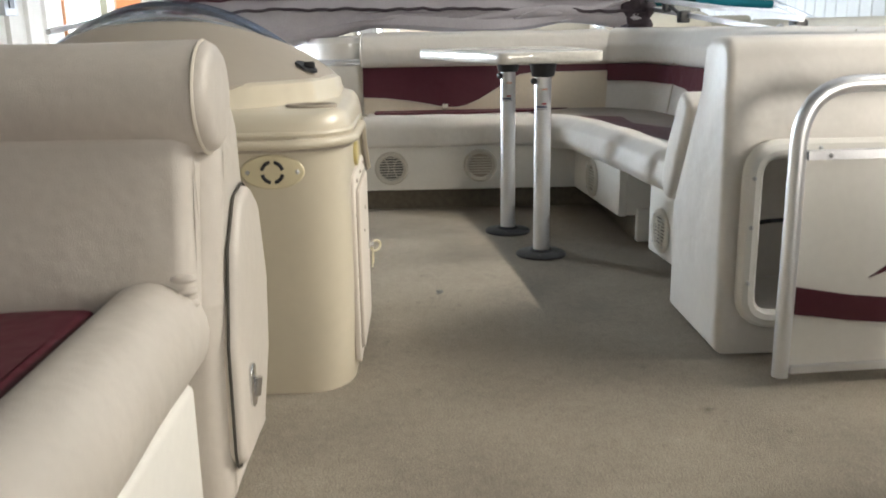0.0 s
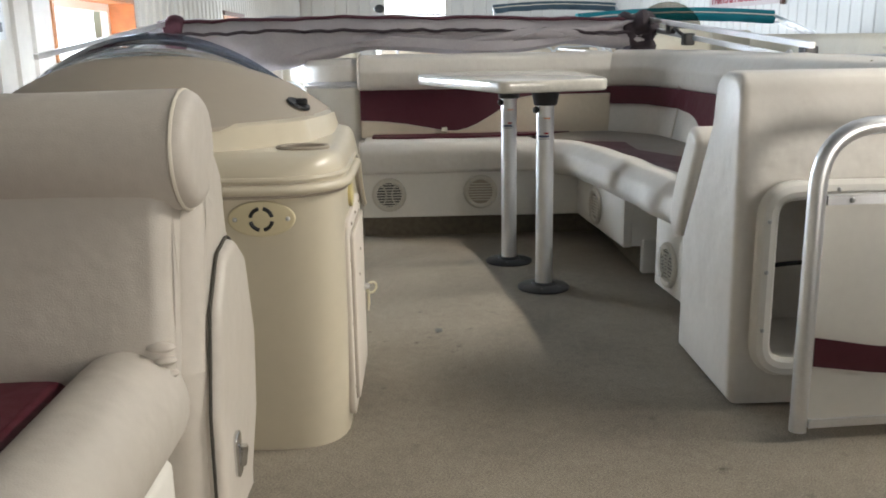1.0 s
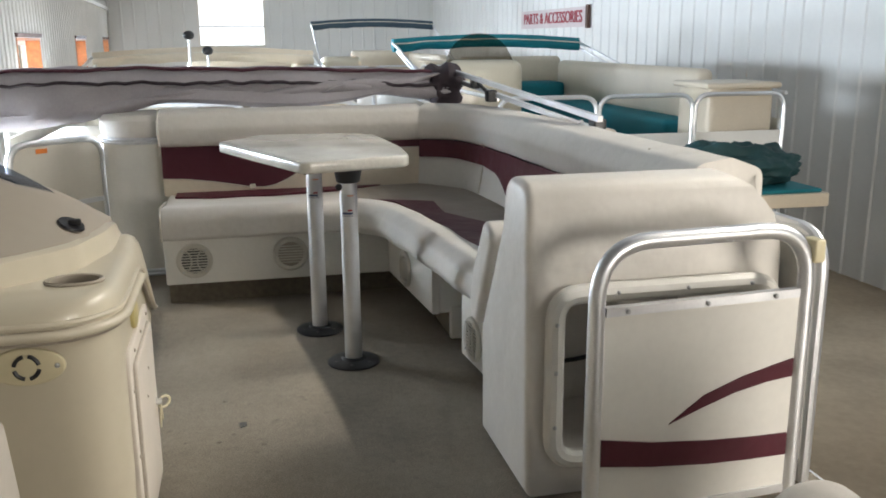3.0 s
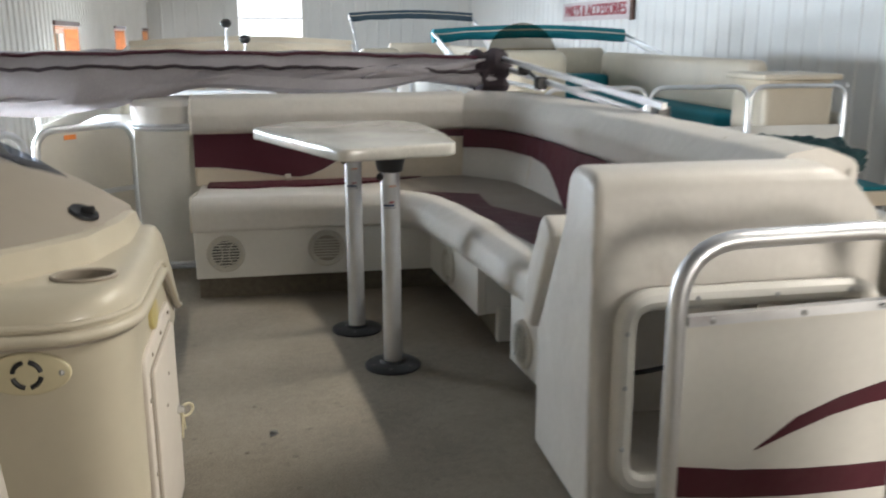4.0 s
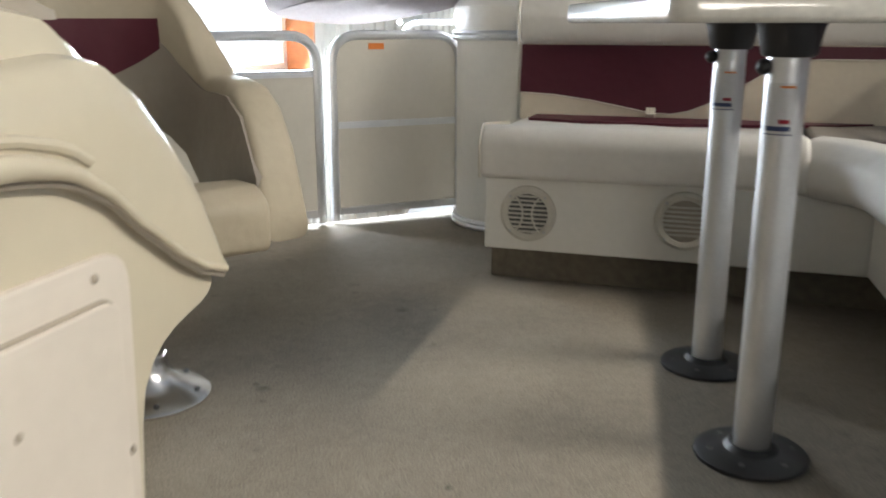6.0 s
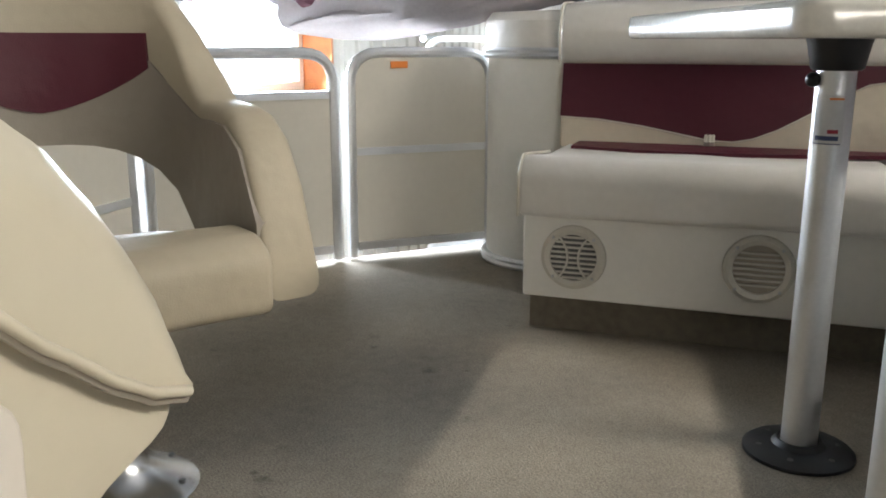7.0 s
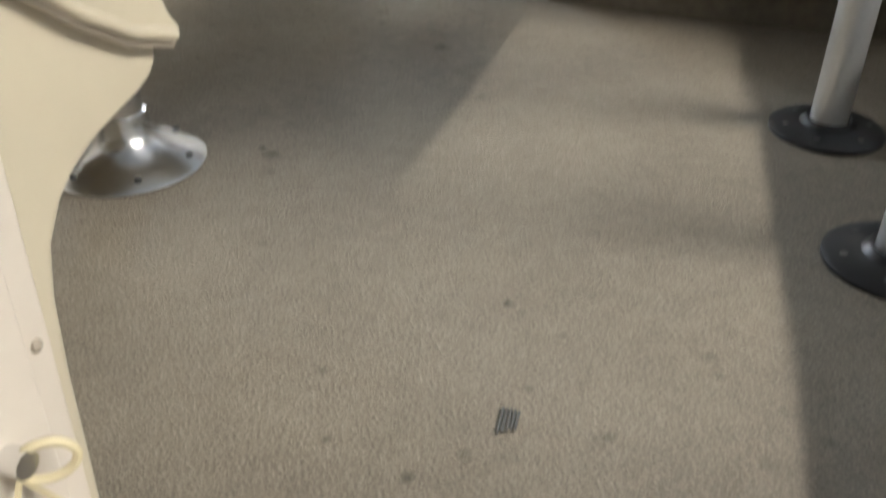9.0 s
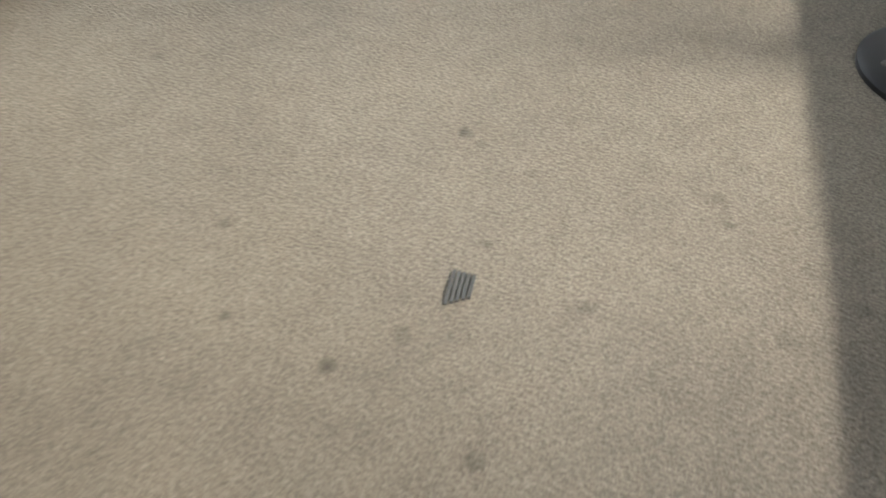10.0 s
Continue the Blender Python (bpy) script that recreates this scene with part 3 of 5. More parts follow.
def ring_speaker(parent, m, kind):
    """A round speaker or vent, facing -y at the origin before m."""
    r = 0.077
    prof = [(r * 0.70, 0.0), (r * 0.72, 0.010), (r * 0.86, 0.013), (r * 0.97, 0.009), (r, 0.0)]
    bm = lathe(prof, 32)
    rot = Matrix.Rotation(radians(90), 4, 'X')
    sp = part("speaker" if kind == "speaker" else "vent", turned(bm, m @ rot), SPEAKER, parent, "round off-white " + kind)
    # behind vent slats the backing's greige stands in for shade between the louvres
    bm = lathe([(0.0, 0.001), (r * 0.74, 0.001), (r * 0.74, 0.003), (0.0, 0.003)], 28)
    part("backing", turned(bm, m @ rot), GRILLE_DARK if kind == "speaker" else GELCOAT_GREY, sp)
    for k in range(9):
        z = -0.048 + k * 0.012
        w = math.sqrt(max(0, (r * 0.70) ** 2 - z * z))
        if kind == "vent" and k in (0, 8):
            continue
        bm = box(-w, w, -0.009, -0.002, z - 0.0022, z + 0.0022)
        part("slat", turned(bm, m), SPEAKER, sp, smooth=False)
    if kind == "speaker":
        for sx in (-1, 1):
            pts = [(sx * (0.012 + 0.022 * (zz / 0.05) ** 2), -0.010, zz) for zz in [-0.051 + 0.017 * j for j in range(7)]]
            part("brace", turned(tube(pts, 0.003, seg=6), m), SPEAKER, sp)
    for a in (45, 135, 225, 315):
        bm = bmesh.new()
        bmesh.ops.create_uvsphere(bm, u_segments=8, v_segments=5, radius=0.004)
        part("screw", turned(bm, m @ Matrix.Translation((r * 0.86 * math.cos(radians(a)), -0.012, r * 0.86 * math.sin(radians(a))))), ALU_DULL, sp)


sofa = thing("bow_sofa", "off-white vinyl bench sofa with a maroon inset and round speakers below", "sofa")
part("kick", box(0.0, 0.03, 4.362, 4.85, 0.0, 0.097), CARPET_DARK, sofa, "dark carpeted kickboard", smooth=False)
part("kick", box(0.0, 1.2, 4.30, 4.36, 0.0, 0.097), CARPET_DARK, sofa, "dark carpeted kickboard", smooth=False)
part("base_panel", box(-0.005, 1.12, 4.235, 4.275, 0.097, 0.305, 0.006), PANEL_WHITE, sofa)
part("end_panel", box(-0.005, 0.02, 4.277, 4.86, 0.097, 0.30, 0.004), PANEL_WHITE, sofa)
seat_prof = rounded([(4.185, 0.30), (4.80, 0.30), (4.80, 0.405), (4.50, 0.41), (4.22, 0.435), (4.18, 0.40)], [0.02, 0, 0, 0.05, 0.05, 0.05])
slab("seat_cushion", seat_prof, -0.008, 0.80, "x", WHITE_VINYL, sofa, 0.014, bump=0.005)
part("seat_piping", tube([(-0.006, y, z) for y, z in rounded([(4.185, 0.30), (4.182, 0.40), (4.225, 0.437), (4.5, 0.412)], [0, 0.04, 0.04, 0])], 0.004, seg=6), PIPING, sofa)
part("maroon_seat_inset", prism([(0.03, 4.60), (0.2, 4.555), (0.45, 4.56), (0.7, 4.61), (0.9, 4.66), (1.0, 4.72), (0.03, 4.72)], 0.408, 0.4175), MAROON_VINYL, sofa, "maroon seat inset")
back_prof = rounded([(4.72, 0.40), (4.92, 0.40), (4.95, 0.76), (4.78, 0.765), (4.755, 0.62)], [0, 0, 0.03, 0.03, 0.02])
slab("backrest", back_prof, -0.03, 1.25, "x", CREAM_VINYL, sofa, 0.012, bump=0.003)
roll = rounded([(4.735, 0.63), (4.72, 0.72), (4.75, 0.79), (4.86, 0.80), (4.97, 0.77), (4.97, 0.63)], 0.045)
slab("back_roll", roll, -0.035, 1.22, "x", WHITE_VINYL, sofa, 0.012, bump=0.004)
part("roll_piping", tube([(-0.036, y, z) for y, z in rounded([(4.735, 0.632), (4.72, 0.72), (4.75, 0.792), (4.9, 0.80)], [0, 0.04, 0.04, 0])], 0.004, seg=6), PIPING, sofa)


def lean(z):
    return 4.73 + 0.035 * (z - 0.40) / 0.22


edge = [(-0.03, 0.485), (0.08, 0.480), (0.2, 0.465), (0.3, 0.447), (0.38, 0.432), (0.44, 0.430), (0.49, 0.440), (0.55, 0.465), (0.62, 0.505), (0.70, 0.555), (0.76, 0.585), (0.84, 0.595), (1.22, 0.597)]
rings = []
for x, z in edge:
    rings.append([(x, lean(z) - 0.011, z), (x, lean(0.628) - 0.011, 0.630), (x, lean(0.628) + 0.01, 0.630), (x, lean(z) + 0.01, z)])
part("maroon_inset", loft(rings), MAROON_VINYL, sofa, "maroon vinyl inset with a curved lower edge")
part("stitching", tube([(x, lean(z) - 0.011, z - 0.003) for x, z in edge], 0.0025, seg=5), PIPING, sofa)
for k in range(3):
    part("pull_strap", tube([(0.372 + k * 0.009, 4.712, 0.415), (0.372 + k * 0.009, 4.695, 0.43), (0.372 + k * 0.009, 4.71, 0.445)], 0.005, seg=8), PIPING, sofa, "white pull strap")
ring_speaker(sofa, Matrix.Translation((0.117, 4.234, 0.20)), "speaker")
ring_speaker(sofa, Matrix.Translation((0.524, 4.234, 0.207)), "vent")

# corner and side run
side = thing("side_sofa", "off-white vinyl side sofa with maroon seat, bolster front and curved corner", "sofa")
# the bolster turns the corner and runs down the side
path = arc3([(0.78, 4.275, 0), (0.915, 4.15, 0), (0.995, 3.7, 0), (1.10, 2.72, 0)], 0.14, 8)
sec = [(-0.085, -0.03), (-0.075, 0.03), (-0.03, 0.07), (0.02, 0.076), (0.06, 0.055), (0.07, -0.05), (0.02, -0.07), (-0.06, -0.066)]
fine = []
for a, b in zip(path, path[1:]):
    n = max(1, int((b - a).length / 0.06))
    fine += [a.lerp(b, k / n) for k in range(n)]
fine.append(path[-1])
rings = []
run = 0
for i, p in enumerate(fine):
    dd = (fine[min(i + 1, len(fine) - 1)] - fine[max(i - 1, 0)]).normalized()
    nrm = Vector((-dd.y, dd.x, 0))
    if i:
        run += (p - fine[i - 1]).length
    puff = 1.0 + 0.022 * math.sin(run * 19)
    rings.append([p + Vector((0.04, 0, 0.355)) + nrm * (u * puff) + Vector((0, 0, w * puff)) for u, w in rounded(sec, 0.03, 2)])
part("bolster", loft(rings), WHITE_VINYL, side, "rounded white bolster along the seat front", angle=60)
seat_plan = [(0.82, 4.35), (0.98, 4.15), (1.05, 3.7), (1.16, 2.74), (1.52, 2.78), (1.44, 4.45), (1.2, 4.74), (0.82, 4.74)]
slab("seat", seat_plan, 0.29, 0.414, "z", TAUPE_VINYL, side, 0.01, bump=0.002)
part("maroon_seat_inset", prism([(0.90, 4.31), (0.99, 4.22), (1.02, 4.05), (1.06, 3.70), (1.17, 2.76), (1.43, 2.76), (1.42, 3.25), (1.33, 3.55), (1.22, 3.77), (1.145, 3.92), (1.150, 4.10), (1.158, 4.19), (1.05, 4.24)], 0.412, 0.420), MAROON_VINYL, side, "maroon seat inset")
bp = [(1.20, 4.73), (1.33, 4.66), (1.40, 4.50), (1.43, 4.2), (1.46, 3.6), (1.50, 2.55)]
bp = [Vector((x, y, 0)) for x, y in bp]


def swept(profile, pts, name, material, label="", angle=50):
    """Runs a profile (out, up) along plan points; out points away from the seat."""
    path = arc3(pts, 0.12, 5)
    fine = []
    for a, b in zip(path, path[1:]):
        n = max(1, int((b - a).length / 0.07))
        fine += [a.lerp(b, k / n) for k in range(n)]
    fine.append(path[-1])
    rings = []
    for i, p in enumerate(fine):
        dd = (fine[min(i + 1, len(fine) - 1)] - fine[max(i - 1, 0)]).normalized()
        nrm = Vector((-dd.y, dd.x, 0))
        rings.append([p + nrm * u + Vector((0, 0, w + 0.004 * noise.noise(p * 6 + Vector((0, 0, w * 5)))))for u, w in profile])
    return part(name, loft(rings), material, side, label, angle=angle)


swept([(-0.02, 0.40), (0.02, 0.62), (0.20, 0.76), (0.22, 0.40)], bp, "backrest", WHITE_VINYL)
swept(rounded([(0.005, 0.63), (-0.012, 0.72), (0.02, 0.79), (0.12, 0.805), (0.22, 0.77), (0.22, 0.63)], 0.04, 4), bp, "back_roll", WHITE_VINYL)
swept([(-0.002, 0.548), (0.006, 0.632), (0.03, 0.632), (0.03, 0.548)], bp[:5], "maroon_strip", MAROON_VINYL, "maroon strip under the back roll")
rings = []
for y, z in ((4.30, 0.548), (4.15, 0.540), (4.08, 0.525), (4.00, 0.49), (3.92, 0.448), (3.85, 0.412), (3.79, 0.402), (3.70, 0.412), (3.57, 0.46), (3.40, 0.51), (3.15, 0.545), (2.7, 0.57)):
    xx = 1.43 + (4.2 - y) * 0.044
    k = (z - 0.40) / 0.22 * 0.04
    rings.append([(xx - 0.034 + k, y, z), (xx + 0.006, y, 0.632), (xx + 0.07, y, 0.632), (xx + 0.04 + k, y, z)])
part("maroon_inset", loft(rings), MAROON_VINYL, side, "maroon inset with a pointed lower edge")
for i, (x, y) in enumerate(((1.412, 4.33), (1.482, 2.86))):
    part("seam", tube([(x - 0.012, y, 0.42), (x + 0.02, y, 0.6), (x + 0.0, y, 0.70), (x + 0.05, y, 0.795)], 0.004, seg=6), PIPING, side)
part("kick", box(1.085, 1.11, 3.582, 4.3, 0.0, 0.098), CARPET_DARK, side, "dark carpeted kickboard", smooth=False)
part("base_panel", prism([(0.957, 4.232), (0.985, 4.232), (1.04, 3.556), (1.012, 3.556)], 0.10, 0.30, bevel=0.004), PANEL_WHITE, side)
part("panel_side", box(1.042, 1.3, 3.556, 3.58, 0.105, 0.30), PANEL_WHITE, side, smooth=False)
part("foot", box(1.082, 1.14, 3.545, 3.58, 0.0, 0.13, 0.006), PANEL_WHITE, side)
# near-black backing board: its colour supplies the shade inside the open recess
part("recess_shade", box(1.30, 1.32, 3.264, 3.555, 0.0, 0.3), DARK, side, smooth=False)
part("base_block", prism([(1.054, 3.262), (1.3, 3.262), (1.3, 2.76), (1.098, 2.76)], 0.045, 0.30, bevel=0.006), PANEL_WHITE, side)
ring_speaker(side, Matrix.Translation((1.0635, 3.14, 0.140)) @ Matrix.Rotation(radians(-85), 4, 'Z'), "speaker")
ring_speaker(side, Matrix.Translation((0.980, 3.92, 0.19)) @ Matrix.Rotation(radians(-85.3), 4, 'Z'), "vent")

# the raised end of the side run, with a storage opening
endb = thing("sofa_end", "tall off-white upholstered sofa end with an open storage hatch", "sofa end")
prof = rounded([(2.336, 0.005), (2.756, 0.005), (2.756, 0.33), (2.56, 0.66), (2.54, 0.79), (2.36, 0.79)], [0, 0, 0.03, 0.05, 0.10, 0.07], 6)
body = part("body", prism(prof, 0.985, 1.665, axis="x", bevel=0.022, seg=4), WHITE_VINYL, endb, angle=50)
carve(body, prism(rounded([(1.052, 0.105), (1.62, 0.105), (1.62, 0.525), (1.052, 0.525)], 0.06), 2.2, 2.68, axis="y"))
# the outer top corner falls away
carve(body, prism([(1.42, 0.83), (1.50, 0.80), (1.57, 0.76), (1.63, 0.69), (1.652, 0.62), (1.66, 0.55), (1.75, 0.55), (1.75, 0.95), (1.42, 0.95)], 2.2, 2.9, axis="y"))
body.data.materials.clear()
body.data.materials.append(WHITE_VINYL)
ring = rounded([(1.050, 0.103), (1.622, 0.103), (1.622, 0.527), (1.050, 0.527)], 0.065, 6)
part("hatch_frame", tube([(x, 2.328, z) for x, z in ring], 0.024, seg=10, closed=True), PANEL_WHITE, endb, "white plastic hatch frame")
for x, z in ((1.047, 0.2), (1.047, 0.34), (1.047, 0.46), (1.2, 0.53), (1.38, 0.53), (1.55, 0.53)):
    bm = bmesh.new()
    bmesh.ops.create_uvsphere(bm, u_segments=8, v_segments=5, radius=0.0055)
    part("screw", turned(bm, Matrix.Translation((x, 2.305, z))), ALU_DULL, endb)
part("wire", tube([(1.07, 2.4, 0.33), (1.1, 2.42, 0.325), (1.13, 2.40, 0.335), (1.2, 2.43, 0.33)], 0.006, seg=6), BLACK, endb, "black cable end in the hatch")
pil = rounded([(-0.165, -0.05), (0.175, -0.05), (0.175, 0.045), (-0.165, 0.045)], 0.04, 5)
bm = prism(pil, 0.98, 1.42, axis="x", bevel=0.02, seg=4)
grid_cut(bm, 0.08)
soft(bm, 0.006, 8, 2)
turned(bm, Matrix.Translation((-0.01, 2.735, 0.475)) @ Matrix.Rotation(radians(119), 4, 'X'))
part("arm_pad", bm, WHITE_VINYL, endb, "slanted white pad")

# ---- table ----
table = thing("pedestal_table", "glossy white tapered boat table on two aluminium pedestals", "table")
top = rounded([(0.53, 3.27), (0.90, 3.36), (0.915, 3.62), (0.885, 4.05), (0.80, 4.15), (0.42, 4.19), (0.255, 3.95)], [0.04, 0.07, 0.1, 0.06, 0.06, 0.08, 0.03], 4)
part("tabletop", prism(top, 0.695, 0.735, bevel=0.009, seg=3), TABLE, table, "glossy white tabletop")
for px, py in ((0.69, 3.395), (0.605, 3.782)):
    part("pedestal", lathe([(0.030, 0.012), (0.030, 0.655)], 28, (px, py, 0)), ALU, table, "brushed aluminium post")
    base = part("base_plate", lathe([(0.0, 0.0), (0.092, 0.0), (0.092, 0.006), (0.085, 0.011), (0.045, 0.016), (0.037, 0.024), (0.033, 0.024), (0.033, 0.018), (0.0, 0.018)], 40, (px, py, 0)), BLACK, table, "round black base plate")
    for k in range(6):
        a = math.pi * 2 * k / 6 + 0.3
        part("bolt", lathe([(0.0, 0.0), (0.006, 0.0), (0.005, 0.003), (0.0, 0.004)], 10, (px + 0.068 * math.cos(a), py + 0.068 * math.sin(a), 0.011)), GRILLE_DARK, base)
    part("collar", lathe([(0.036, 0.0), (0.040, 0.004), (0.047, 0.04), (0.05, 0.048), (0.0, 0.048)], 32, (px, py, 0.647)), BLACK, table, "black table socket")
    bm = bmesh.new()
    bmesh.ops.create_uvsphere(bm, u_segments=14, v_segments=10, radius=0.012)
    part("lock_knob", turned(bm, Matrix.Translation((px - 0.034, py - 0.015, 0.633))), BLACK, table)
    # label wrapped round the post
    for nm, z0, z1, mt, a0, a1 in (("sticker", 0.533, 0.61, STICKER, -150, -60), ("brand_bar", 0.534, 0.5355, BLUE_INK, -145, -65), ("brand_bar", 0.540, 0.547, BLUE_INK, -140, -72), ("red_mark", 0.551, 0.557, RED, -104, -74), ("red_mark", 0.603, 0.606, ORANGE, -105, -65)):
        rr = 0.0304 if nm == "sticker" else 0.0308
        ra, rb = [], []
        for k in range(9):
            a = radians(a0 + (a1 - a0) * k / 8)
            ra.append((px + rr * math.cos(a), py + rr * math.sin(a)))
            rb.append((px + (rr - 0.0006) * math.cos(a), py + (rr - 0.0006) * math.sin(a)))
        part(nm, prism(ra + rb[::-1], z0, z1), mt, table)

# ---- helm console ----
con = thing("helm_console", "cream moulded fibreglass helm console with hatch, siren and cup holder", "console")


def con_ring(z, y0, y1, x1, r0, r1, x0=-0.78):
    out = rounded([(x0, y0), (x1, y0), (x1, y1), (x0, y1)], [0.02, r0, r1, 0.02], 8)
    return [(x, y, z) for x, y in out]


lower = [con_ring(z, 2.168 - 0.082 * z, y1, 0.084 + 0.006 * min(1, z / 0.2), 0.13, 0.014) for z, y1 in (
    (0.0, 2.624), (0.012, 2.631), (0.12, 2.636), (0.25, 2.641), (0.31, 2.647), (0.345, 2.656), (0.368, 2.672), (0.382, 2.690), (0.392, 2.712), (0.399, 2.738), (0.404, 2.760), (0.410, 2.774), (0.418, 2.781), (0.432, 2.783), (0.47, 2.755), (0.52, 2.71), (0.585, 2.62))]
part("body", loft(lower), GELCOAT, con, angle=50)


def curve_at(points, y):
    """The value at y on a line through (y, value) points."""
    for (a, u), (b, v) in zip(points, points[1:]):
        if y <= b:
            f = max(0.0, (y - a) / (b - a))
            f = f * f * (3 - 2 * f) * 0.35 + f * 0.65
            return u + (v - u) * f
    return points[-1][1]


LOW = [(2.11, 0.585), (2.50, 0.589), (2.557, 0.578), (2.596, 0.557), (2.664, 0.503), (2.705, 0.471), (2.745, 0.447), (2.79, 0.433)]
CREST = [(2.112, 0.612), (2.125, 0.632), (2.15, 0.647), (2.19, 0.655), (2.30, 0.655), (2.45, 0.658), (2.60, 0.670), (2.64, 0.664), (2.68, 0.638), (2.715, 0.602), (2.745, 0.562), (2.765, 0.527), (2.778, 0.492), (2.785, 0.463), (2.79, 0.446)]
BASE_X = [(2.15, -0.30), (2.18, -0.20), (2.22, -0.13), (2.264, -0.08), (2.30, -0.045), (2.347, -0.008), (2.48, 0.030), (2.58, 0.038), (2.66, 0.030), (2.81, 0.02)]
BASE_Z = [(2.112, 0.614), (2.125, 0.634), (2.15, 0.652), (2.19, 0.69), (2.23, 0.710), (2.55, 0.712), (2.61, 0.704), (2.64, 0.685), (2.68, 0.652), (2.715, 0.612), (2.745, 0.570), (2.765, 0.533), (2.778, 0.497), (2.79, 0.448)]
rings = []
for k in range(61):
    y = 2.112 + 0.678 * (k / 60)
    q = 0.13 - (y - 2.112)
    side = 0.100 - (0.13 - math.sqrt(max(0.0, 0.13 ** 2 - q * q)) if q > 0 else 0.0)
    lo, top, bx, bz = curve_at(LOW, y), curve_at(CREST, y), curve_at(BASE_X, y), curve_at(BASE_Z, y)
    bx = min(bx, side - 0.055)
    mid = min(bx + 0.022, side - 0.045)
    shelf = min(top + 0.002, 0.66)
    h = top - lo
    out = [(-0.78, lo), (side, lo), (side + 0.001, lo + 0.3 * h), (side - 0.004, lo + 0.62 * h), (side - 0.010, lo + 0.84 * h), (side - 0.020, lo + 0.96 * h), (side - 0.034, top),
           (mid, max(shelf, top)), (bx + 0.012, bz - 0.006), (bx - 0.002, bz), (bx - 0.03, bz + 0.001), (-0.78, bz)]
    rings.append([(x, y, z) for x, z in out])
cover = part("cover", loft(rings), GELCOAT, con, "cream moulded cover", angle=65)
lip = [Vector((-0.78, 2.108, 0.588)), Vector((-0.3, 2.108, 0.588))]
for k in range(13):
    a = radians(-90 + 90 * k / 12)
    lip.append(Vector((-0.03 + 0.134 * math.cos(a), 2.242 + 0.134 * math.sin(a), 0.588)))
lip += [Vector((0.104, y, curve_at(LOW, y))) for y in [2.30 + 0.0192 * k for k in range(26)]]
rings = []
for i, p in enumerate(lip):
    r = 0.011 if p.y < 2.5 else 0.011 - 0.0065 * min(1, (p.y - 2.5) / 0.12)
    d = (lip[min(i + 1, len(lip) - 1)] - lip[max(i - 1, 0)]).normalized()
    u = d.cross(Vector((0, 0, 1))).normalized()
    w = u.cross(d)
    rings.append([p + u * (r * math.cos(a)) + w * (r * math.sin(a)) for a in [k * math.pi / 6 for k in range(12)]])
part("rub_lip", loft(rings), GELCOAT, con, "rounded moulded lip", angle=60)
part("upper_bead", tube([p + Vector((-0.004 if p.x > 0 else 0, 0.003 if p.x < 0.09 else 0, 0.020)) for p in lip if p.y < 2.6], 0.006, seg=8), GELCOAT, con, "second thin moulded bead")
part("seam", tube([p + Vector((-0.005, 0.002, -0.0135 if p.y < 2.5 else -0.0135 + 0.0065 * min(1, (p.y - 2.5) / 0.12))) for p in lip], 0.004, seg=6), GELCOAT_GREY, con)
# cowl
rings = []
for y, xr, zt in ((2.165, -0.24, 0.708), (2.19, -0.18, 0.718), (2.225, -0.125, 0.730), (2.27, -0.075, 0.744), (2.305, -0.042, 0.758), (2.347, -0.008, 0.776), (2.42, 0.020, 0.812), (2.50, 0.035, 0.846), (2.56, 0.040, 0.856), (2.60, 0.040, 0.848), (2.63, 0.036, 0.815), (2.65, 0.028, 0.74)):
    ring = []
    for k in range(33):
        a = math.pi * k / 32
        ring.append((-0.375 + (xr + 0.375) * math.cos(a), y, 0.698 + (zt - 0.698) * (math.sin(a) ** 1.8 if k not in (0, 32) else 0) + 0.008 * (1 if k not in (0, 32) else 0)))
    rings.append(ring)
part("cowl", loft(rings), GELCOAT_GREY, con, "greige moulded cowl", angle=50)
part("cowl_vent", turned(lathe([(0.0, 0.0), (0.029, 0.0), (0.027, 0.005), (0.018, 0.004), (0.0, 0.001)], 28), Matrix.Translation((-0.018, 2.425, 0.734)) @ Matrix.Rotation(radians(25), 4, 'Y') @ Matrix.Rotation(radians(10), 4, 'X')), BLACK, con, "black oval fitting")
part("cowl_knob", box(-0.022, 0.004, 2.416, 2.426, 0.732, 0.748, 0.004), BLACK, con)
CUP = Matrix.Translation((0.012, 2.240, 0.6575)) @ Matrix.Diagonal((1.2, 0.85, 1, 1))
carve(cover, turned(lathe([(0.041, -0.05), (0.041, 0.05)], 32), CUP))
part("cup_holder", turned(lathe([(0.046, -0.003), (0.048, 0.002), (0.045, 0.005), (0.040, 0.003), (0.038, -0.045), (0.0, -0.047)], 36, caps=False), CUP), GELCOAT_GREY, con, "recessed cup holder")
# siren plate on the outer face
el = [(0.068 * math.cos(t * math.pi / 16), 0.037 * math.sin(t * math.pi / 16)) for t in range(32)]
bm = prism(el, -0.010, 0.0, axis="y", bevel=0.004)
siren = part("siren_plate", turned(bm, Matrix.Translation((-0.062, 2.123, 0.53))), IVORY, con, "yellowed oval siren plate")
for a0 in (0, 90, 180, 270):
    pts = [(-0.062 + 0.022 * math.cos(radians(a0 + 12 + k * 11)), 2.112, 0.53 + 0.022 * math.sin(radians(a0 + 12 + k * 11))) for k in range(7)]
    part("slot", tube(pts, 0.0042, seg=6), BLACK, siren)
for sx in (-0.053, 0.053):
    bm = bmesh.new()
    bmesh.ops.create_uvsphere(bm, u_segments=8, v_segments=5, radius=0.005)
    part("screw", turned(bm, Matrix.Translation((-0.062 + sx, 2.113, 0.53))), ALU_DULL, siren)
